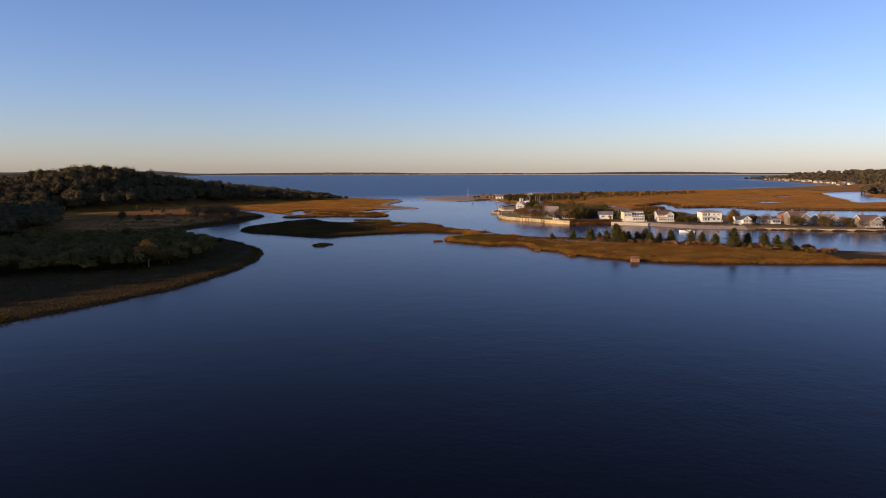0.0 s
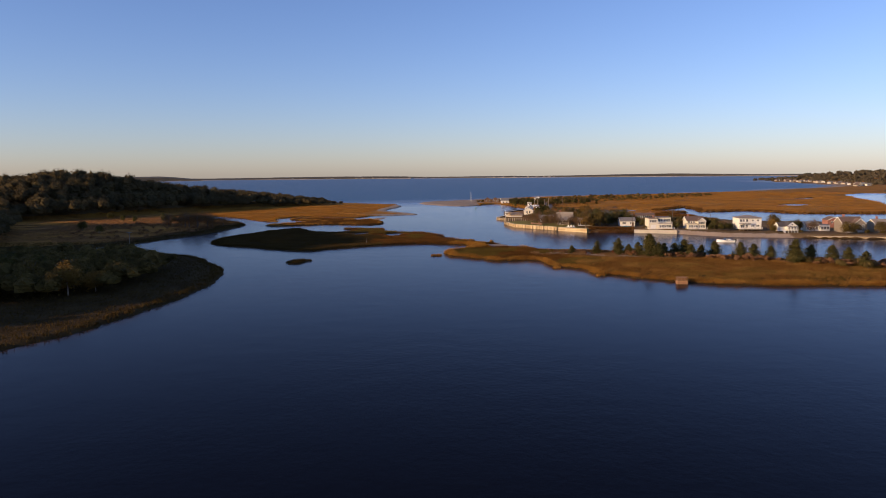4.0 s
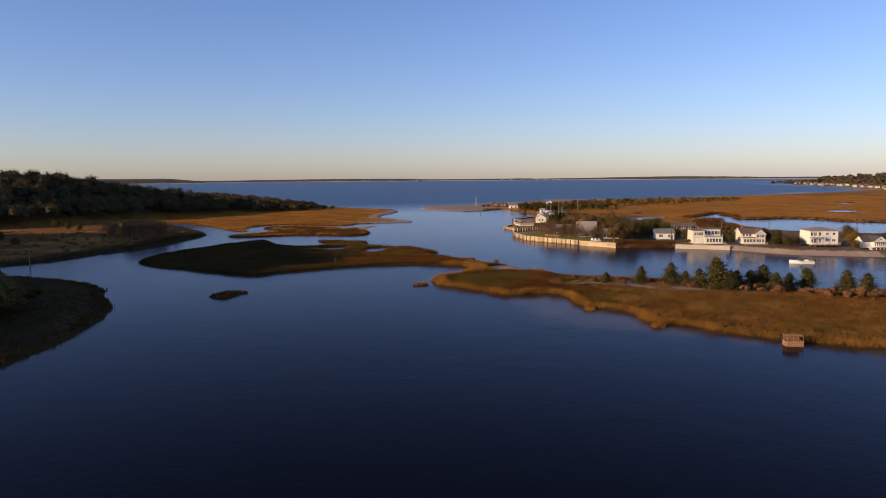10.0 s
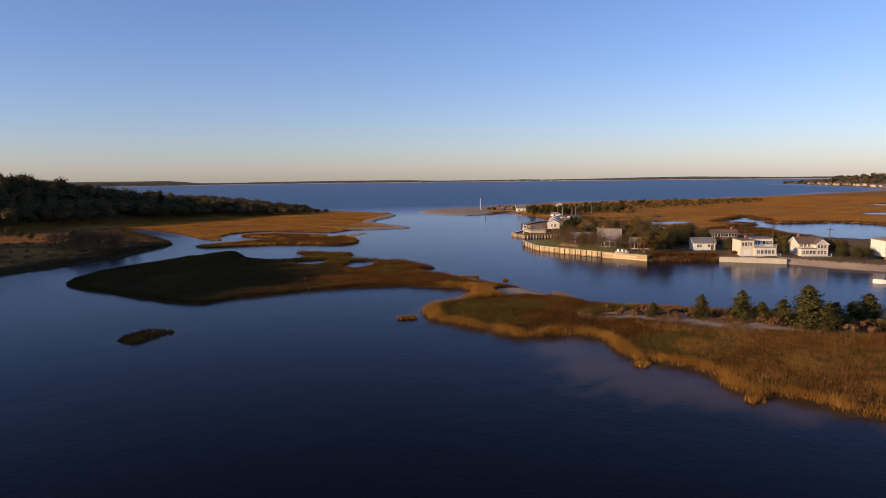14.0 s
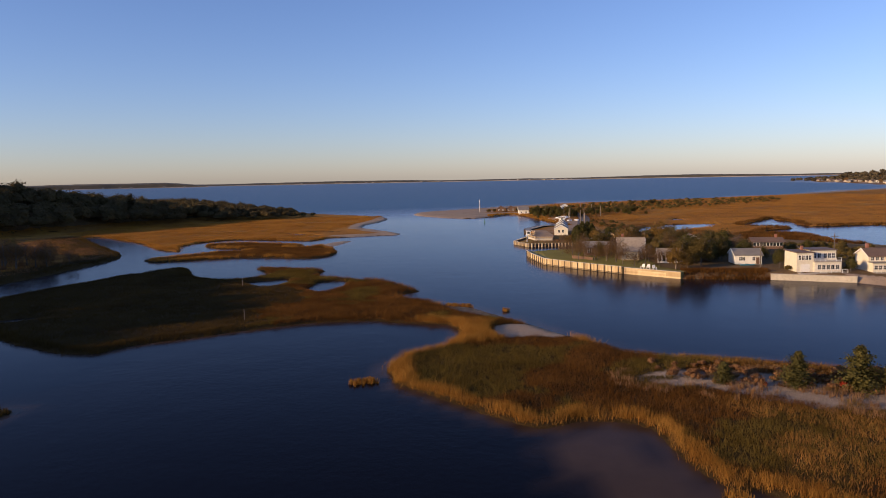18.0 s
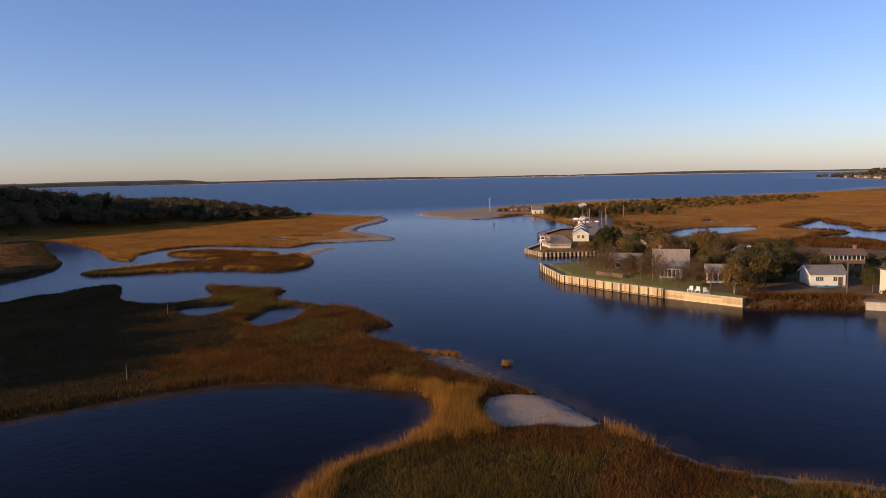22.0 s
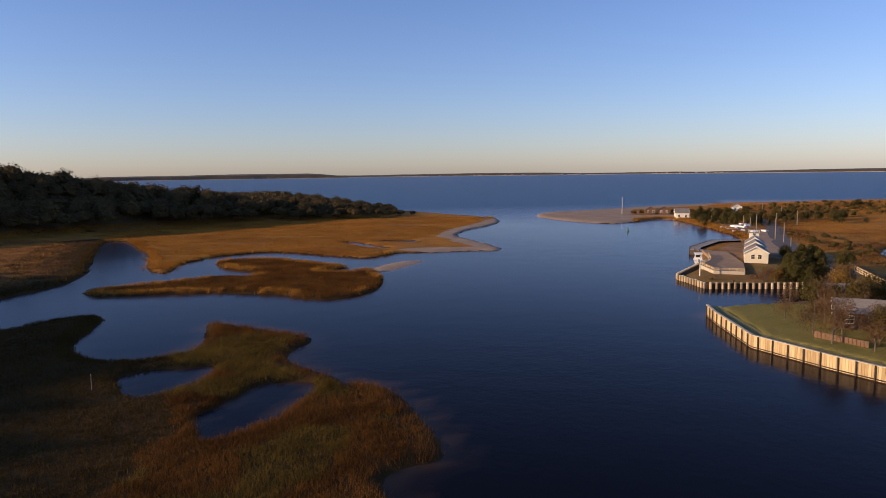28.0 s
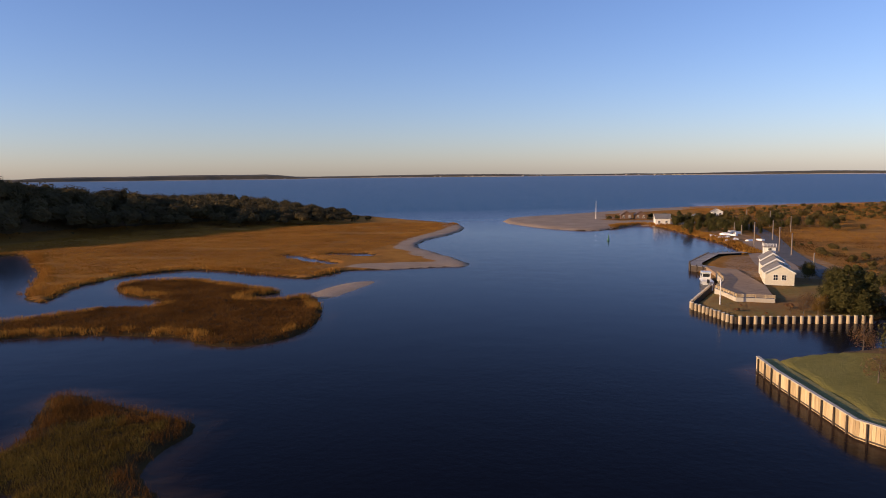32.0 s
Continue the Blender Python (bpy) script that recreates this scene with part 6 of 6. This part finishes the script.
for sx in (-2.75, 2.65):
    part("kerb", box(bmesh.new(), sx, sx + 0.12, -13, 13, 1.9, 2.75), M_PLANK, br)
    for k in range(14):
        part("post", box(bmesh.new(), sx - 0.02, sx + 0.14, -12.9 + 1.97 * k, -12.75 + 1.97 * k, 2.752, 3.7), M_PLANK, br)
    for zz in (3.05, 3.5):
        part("rail", box(bmesh.new(), sx + 0.03, sx + 0.1, -13, 13, zz, zz + 0.14), M_PLANK, br)
for py in (-9, -4.5, 0, 4.5, 9):
    for px in (-2.2, 0, 2.2):
        part("post", tube(bmesh.new(), (px, py, -1.6), (px, py, 2.299), 0.2, 0.18, 8), M_DARKWOOD, br)


def road(name, label, pts, width, material, lift=0.06):
    p = np.array(pts, float)
    for _ in range(2):
        q = [p[0]]
        for a, b in zip(p[:-1], p[1:]):
            q += [0.75 * a + 0.25 * b, 0.25 * a + 0.75 * b]
        p = np.array(q + [p[-1]])
    seg = np.gradient(p, axis=0)
    nrm = np.stack([-seg[:, 1], seg[:, 0]], 1)
    nrm /= np.linalg.norm(nrm, axis=1, keepdims=True)
    rows = []
    for k in np.linspace(-0.5, 0.5, 5):
        q = p + nrm * width * k
        z = np.maximum(ground_at(q[:, 0], q[:, 1])[0], 0.4) + lift + 0.05 * (1 - abs(2 * k))
        rows.append(np.stack([q[:, 0], q[:, 1], z], 1))
    n = len(p)
    i = (np.arange(4)[:, None] * n + np.arange(n - 1)[None]).ravel()
    me = fast_mesh(name, np.concatenate(rows), np.stack([i, i + 1, i + n + 1, i + n], 1), True)
    me.materials.append(material)
    return tagged(new(name, me), label, "road", kind="structure")


road("road", "narrow worn asphalt lane past the boat yard", [(61.6, 440), (63, 452), (66, 480), (68, 510), (74, 545), (80, 575), (84, 610), (86, 660), (84, 700)], 6.0, M_ASPHALT, 0.12)
road("road_yard", "worn gravel boat yard beside the lane", [(57, 478), (60, 500), (66, 530), (71, 556)], 9.0, M_GRAVEL, 0.1)

# ---- the shooting hut afloat by the spit ----
hut = thing("floating_hut", "orange-brown wooden hide standing in the shallows", "hut", pose(56.0, 203.4, 0.0, 0, 0, -4) @ Matrix.Diagonal((0.66, 0.66, 0.72, 1)))
for r in range(5):
    part("board", box(bmesh.new(), -1.8, 1.8, -1.3, -1.24 - 0.0, -0.2 + 0.27 * r, 0.06 + 0.27 * r), M_ORANGEWOOD, hut)
    for sx in (-1.8, 1.74):
        part("board", box(bmesh.new(), sx, sx + 0.06, -1.239, 1.3, -0.2 + 0.27 * r, 0.06 + 0.27 * r), M_ORANGEWOOD, hut)
part("back", box(bmesh.new(), -1.739, 1.739, 1.24, 1.3, -0.2, 2.1), M_ORANGEWOOD, hut)
for sx in (-1.8, -0.5, 0.6, 1.66):
    part("post", box(bmesh.new(), sx, sx + 0.14, -1.3, -1.17, 1.142, 2.1), M_ORANGEWOOD, hut)
part("lintel", box(bmesh.new(), -1.85, 1.85, -1.34, -1.15, 2.102, 2.25), M_ORANGEWOOD, hut)
part("roof", box(bmesh.new(), -1.85, 1.85, 0.0, 1.36, 2.11, 2.2), M_ORANGEWOOD, hut)
part("floor", box(bmesh.new(), -1.738, 1.738, -1.238, 1.238, 0.2, 0.28), M_DARKWOOD, hut)
part("bench", box(bmesh.new(), -1.6, 1.6, 0.6, 1.2, 0.281, 0.75), M_ORANGEWOOD, hut)


# ---- garden chairs ----
def garden_chair(x, y, turn):
    c = thing("garden_chair", "white wooden slatted garden chair on the lawn", "chair", pose(x, y, 1.6, 0, 0, turn), "chairs on the lawn")
    part("seat", prism(bmesh.new(), [(-0.35, 0.42), (0.35, 0.28), (0.35, 0.33), (-0.35, 0.47)], -0.34, 0.34, "x"), M_TRIM, c)
    for k in range(5):
        part("slat", prism(bmesh.new(), [(0.3, 0.3), (0.36, 0.3), (0.62, 1.1), (0.56, 1.1)], -0.34 + 0.14 * k, -0.22 + 0.14 * k, "x"), M_TRIM, c)
    for s in (-0.42, 0.35):
        part("arm", box(bmesh.new(), s, s + 0.1, -0.4, 0.5, 0.6, 0.64), M_TRIM, c)
        for py in (-0.36, 0.34):
            part("leg", box(bmesh.new(), s + 0.01, s + 0.08, py, py + 0.08, 0, 0.599), M_TRIM, c)
    return c


garden_chair(55.6, 354.4, -40)
garden_chair(56.7, 353.5, -30)
garden_chair(57.9, 352.2, 10)
tub = thing("kayak", "pale blue kayak lying below the cottage", "kayak", pose(82.6, 357.0, height(82.6, 357.0) + 0.12, 0, 0, -4))
part("hull", hull_mesh(3.6, 0.7, 0.25, 0.12), M_BLUE, tub)
part("seat", box(bmesh.new(), -0.5, 0.1, -0.2, 0.2, 0.26, 0.4), M_BLACK, tub)
# ---- marsh grass ----
rng = np.random.default_rng(77)


def zone(x0, x1, y0, y1, per_m2):
    x, y = scatter(x0, x1, y0, y1, per_m2, rng)
    z, d = ground_at(x, y)
    return x, y, z, d, np.stack([x, y, z], 1)


def is_sand(x, y):
    return (inside_by(x, y, SAND_A, 5.0) > -0.4) | (inside_by(x, y, STRIP_A, 5.0) > -0.1) | ((inside_by(x, y, DRY_A, 5.0) > 0) & (fractal(x / 2.2, y / 2.2, 61) < 0.62))


x, y, z, d, p = zone(-100, 130, 195, 390, 6.0)
m = d["marsh"]
north_side = (x + 0.55 * y - 168 > 9) & (y > 236 - np.maximum(x - 60, -60) * 0.33)
fringe = (m > 0.25) & (m < 2.0 + 3.4 * (fractal(x / 4, y / 4, 41) - 0.5)) & ~(north_side & (x > 31)) & ((x > -22) | ((x + 0.68 * (y - 330) > -24) & (y > 330))) & (z > 0.12)
body = (m > 0.6) & ~fringe & ~is_sand(x, y) & ~(north_side & (m < 1.3) & (x > 31)) & (z > 0.12) & (x < 116)
hue = fractal(x / 11, y / 11, 43) + 0.22 * bump_at(x, y, 14, 266, 13, 9) + 0.25 * bump_at(x, y, -25, 358, 7, 9) - 0.25 * bump_at(x, y, -43, 370, 9, 9) - 0.3 * bump_at(x, y, -9, 312, 17, 13)
# near follows the shadow's edge; grass beyond it is painted darker
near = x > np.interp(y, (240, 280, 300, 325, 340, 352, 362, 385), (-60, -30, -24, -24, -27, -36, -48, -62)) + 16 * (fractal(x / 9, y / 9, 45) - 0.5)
reedy = fringe & ~is_sand(x, y) & (rng.uniform(size=len(x)) < np.where(y > 322, 0.3, np.where(north_side & (x > 4), 0.35, 0.95)))
brown = reedy & (y > 294) & (x + 14 * (fractal(x / 6, y / 6, 46) - 0.5) < 3)
reedy = reedy & ~brown
grow("reed_fringe", "tall golden reeds along the spit's edge",
     [blades(p[reedy], 0.45 + 0.95 * fractal(x[reedy] / 2.5, y[reedy] / 2.5, 44), 0.018, 20, rng, 0.42, 0.34)], M_REED)
grow("cove_reeds", "rust-brown reeds round the cove",
     [blades(p[brown], 0.4 + 0.8 * fractal(x[brown] / 2.5, y[brown] / 2.5, 44), 0.018, 20, rng, 0.42, 0.36)], M_RUST)
ridge = (m > 0) & (np.hypot(x - 11, y - 290) < 8) & (inside_by(x, y, SAND_A, 5.0) < -1.2) & (z > 0.2)
grow("reed_clumps", "tall golden reeds on the narrow neck", [blades(p[ridge], 1.15, 0.02, 20, rng, 0.4, 0.25)], M_REED)
tan = body & near & (inside_by(x, y, DRY_A, 5.0) < -1.0) & (x > 26 + 30 * fractal(x / 8, y / 8, 53)) & (rng.uniform(size=len(x)) < 0.6)
greens = body & near & ~tan & (hue > 0.52)
rusts = body & near & ~tan & (hue <= 0.52)
grow("tan_grass", "dry tan grass on the back of the spit", [blades(p[tan], 0.30 + 0.35 * fractal(x[tan] / 3, y[tan] / 3, 54), 0.026, 13, rng, 0.34, 0.5)], M_TANGRASS)
grow("meadow_grass", "green and brown salt-meadow grass", [blades(p[greens], 0.30 + 0.35 * fractal(x[greens] / 3, y[greens] / 3, 48), 0.026, 13, rng, 0.34, 0.5)], M_GRASS)
grow("rust_grass", "rust-brown marsh grass", [blades(p[rusts], 0.30 + 0.40 * fractal(x[rusts] / 3, y[rusts] / 3, 49), 0.026, 13, rng, 0.34, 0.5)], M_RUST)
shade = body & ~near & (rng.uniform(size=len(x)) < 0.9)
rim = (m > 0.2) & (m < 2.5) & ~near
grow("dark_grass", "brown marsh grass on the open flat, darkened to paint its shade", [blades(p[shade], 0.28, 0.05, 6, rng, 0.34, 0.5), blades(p[rim], 0.5, 0.05, 7, rng, 0.3, 0.3)], M_SHADEDGRASS)

x, y, z, d, p = zone(-100, -28, 398, 472, 3.0)
isl = d["island"]
rim = (isl > 0.3) & (isl < 2.6) & (fractal(x / 7, y / 7, 52) > 0.42)
grow("island_reeds", "golden reeds round the marsh islands", [blades(p[rim], 0.45 + 0.7 * fractal(x[rim] / 4, y[rim] / 4, 51), 0.04, 12, rng, 0.45, 0.3)], M_REED)
mid = (isl > 0.4) & ~rim
grow("island_grass", "rust and gold grass on the marsh islands", [blades(p[mid], 0.45, 0.05, 11, rng, 0.4, 0.5)], M_RUST)
x, y, z, d, p = zone(-185, -25, 425, 640, 1.3)
w = d["west"]
streak = fractal(x / 34, y / 7, 91) > 0.34
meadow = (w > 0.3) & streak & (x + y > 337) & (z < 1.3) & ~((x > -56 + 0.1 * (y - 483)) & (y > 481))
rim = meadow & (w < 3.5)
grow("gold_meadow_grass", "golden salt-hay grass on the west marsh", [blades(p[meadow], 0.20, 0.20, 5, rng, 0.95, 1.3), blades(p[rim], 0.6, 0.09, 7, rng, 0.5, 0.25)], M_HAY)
x, y, z, d, p = zone(-230, -100, 315, 500, 0.9)
w = d["west"]
inner = (w > 7 + 10 * (fractal(x / 14, y / 14, 95) - 0.5)) & (z < 3.5) & (inside_by(x, y, WOODS, 5.0) < 0) & (fractal(x / 20, y / 9, 96) > 0.36) & (x + y < 337)
grow("heath_grass", "reddish gold heath grass behind the west shore", [blades(p[inner], 0.3, 0.12, 6, rng, 0.95, 0.9)], M_SHRUB)
x, y, z, d, p = zone(-178, -50, 118, 505, 1.4)
w = d["west"]
# the shaded west bank: darker grass paints the shade as far as the creek
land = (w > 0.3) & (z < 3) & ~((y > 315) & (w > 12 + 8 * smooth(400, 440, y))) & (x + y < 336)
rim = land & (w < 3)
grow("west_grass", "marsh grass on the west shore, shade in its colour", [blades(p[land], 0.35, 0.1, 3, rng, 0.35, 0.4), blades(p[rim], 0.6, 0.09, 5, rng, 0.35, 0.3)], M_SHADEDGRASS)
x, y, z, d, p = zone(-50, -35, 246, 258, 5.0)
# the islet's shade is in the grass colour too
grow("islet_grass", "short grass on a small islet, shade in its colour", [blades(p[d["islet"] > 0.3], 0.5, 0.07, 5, rng, 0.2, 0.3)], M_SHADEDGRASS)
x, y, z, d, p = zone(60, 300, 335, 560, 0.9)
edge = (d["north"] > 0.2) & (d["north"] < 3.0)
tng = (d["tongue"] > 0.2)
grow("creek_reeds", "rusty reeds along the creek banks", [blades(p[edge | tng], 1.0, 0.14, 6, rng, 0.5, 0.25)], M_RUST)
x, y, z, d, p = zone(28, 64, 500, 640, 2.2)
edge = (d["north"] > 0.2) & (d["north"] < 5.5) & (y > 520)
grow("shore_reeds", "golden reeds along the harbour shore", [blades(p[edge], 0.9, 0.1, 6, rng, 0.35, 0.25)], M_REED)
x, y, z, d, p = zone(63, 84, 343, 352, 9.0)
edge = (d["homes"] > 0.1) & (d["homes"] < 5) & (x > 64) & (x < 83)
grow("bank_reeds", "brown reeds on the bank below the cottage", [blades(p[edge], 0.9, 0.07, 6, rng, 0.25, 0.3)], M_RUST)
x, y, z, d, p = zone(60, 460, 455, 900, 0.28)
flat = (d["north"] > 2) & (z > 0.3) & (fractal(x / 30, y / 30, 71) < 0.66) & (x > 76 + 0.02 * (y - 470))
close = flat & (x + 0.2 * y < 205 + 60 * (fractal(x / 12, y / 12, 73) - 0.5))
flat = flat & ~close
grow("yard_grass", "brown rough grass behind the boat yard", [blades(p[close], 0.35, 0.12, 10, rng, 1.9, 0.8)], M_RUST)
grow("north_meadow_grass", "golden salt-hay marsh behind the beach", [blades(p[flat], 0.22, 0.26, 6, rng, 1.9, 1.6)], M_HAY)
x, y, z, d, p = zone(28, 92, 240, 275, 1.9)
dry = (inside_by(x, y, DRY_A, 8.0) > -3) & (fractal(x / 3, y / 3, 97) > 0.56)
grow("wispy_grass", "pale wispy dry grass on pink sand", [blades(p[dry], 0.75, 0.03, 16, rng, 0.22, 0.35)], M_WISP)
tufts = [(-2.4, 263.9, 1.0), (-1.0, 264.2, 0.8), (7.9, 315.6, 0.6), (9.2, 315.2, 0.7), (10.6, 314.8, 0.6), (11.7, 314.4, 0.5), (18.6, 309.6, 0.4), (31.4, 232.2, 1.1), (39.9, 217, 1.0)]
pts = np.concatenate([np.array((a, b, 0.05)) + rng.normal(size=(40, 3)) * np.array((s * 0.5, s * 0.5, 0.0)) for a, b, s in tufts])
grow("tuft_reeds", "small golden reed tufts standing in the shallows", [blades(pts, 0.6, 0.05, 6, rng, 0.15, 0.25)], M_REED)
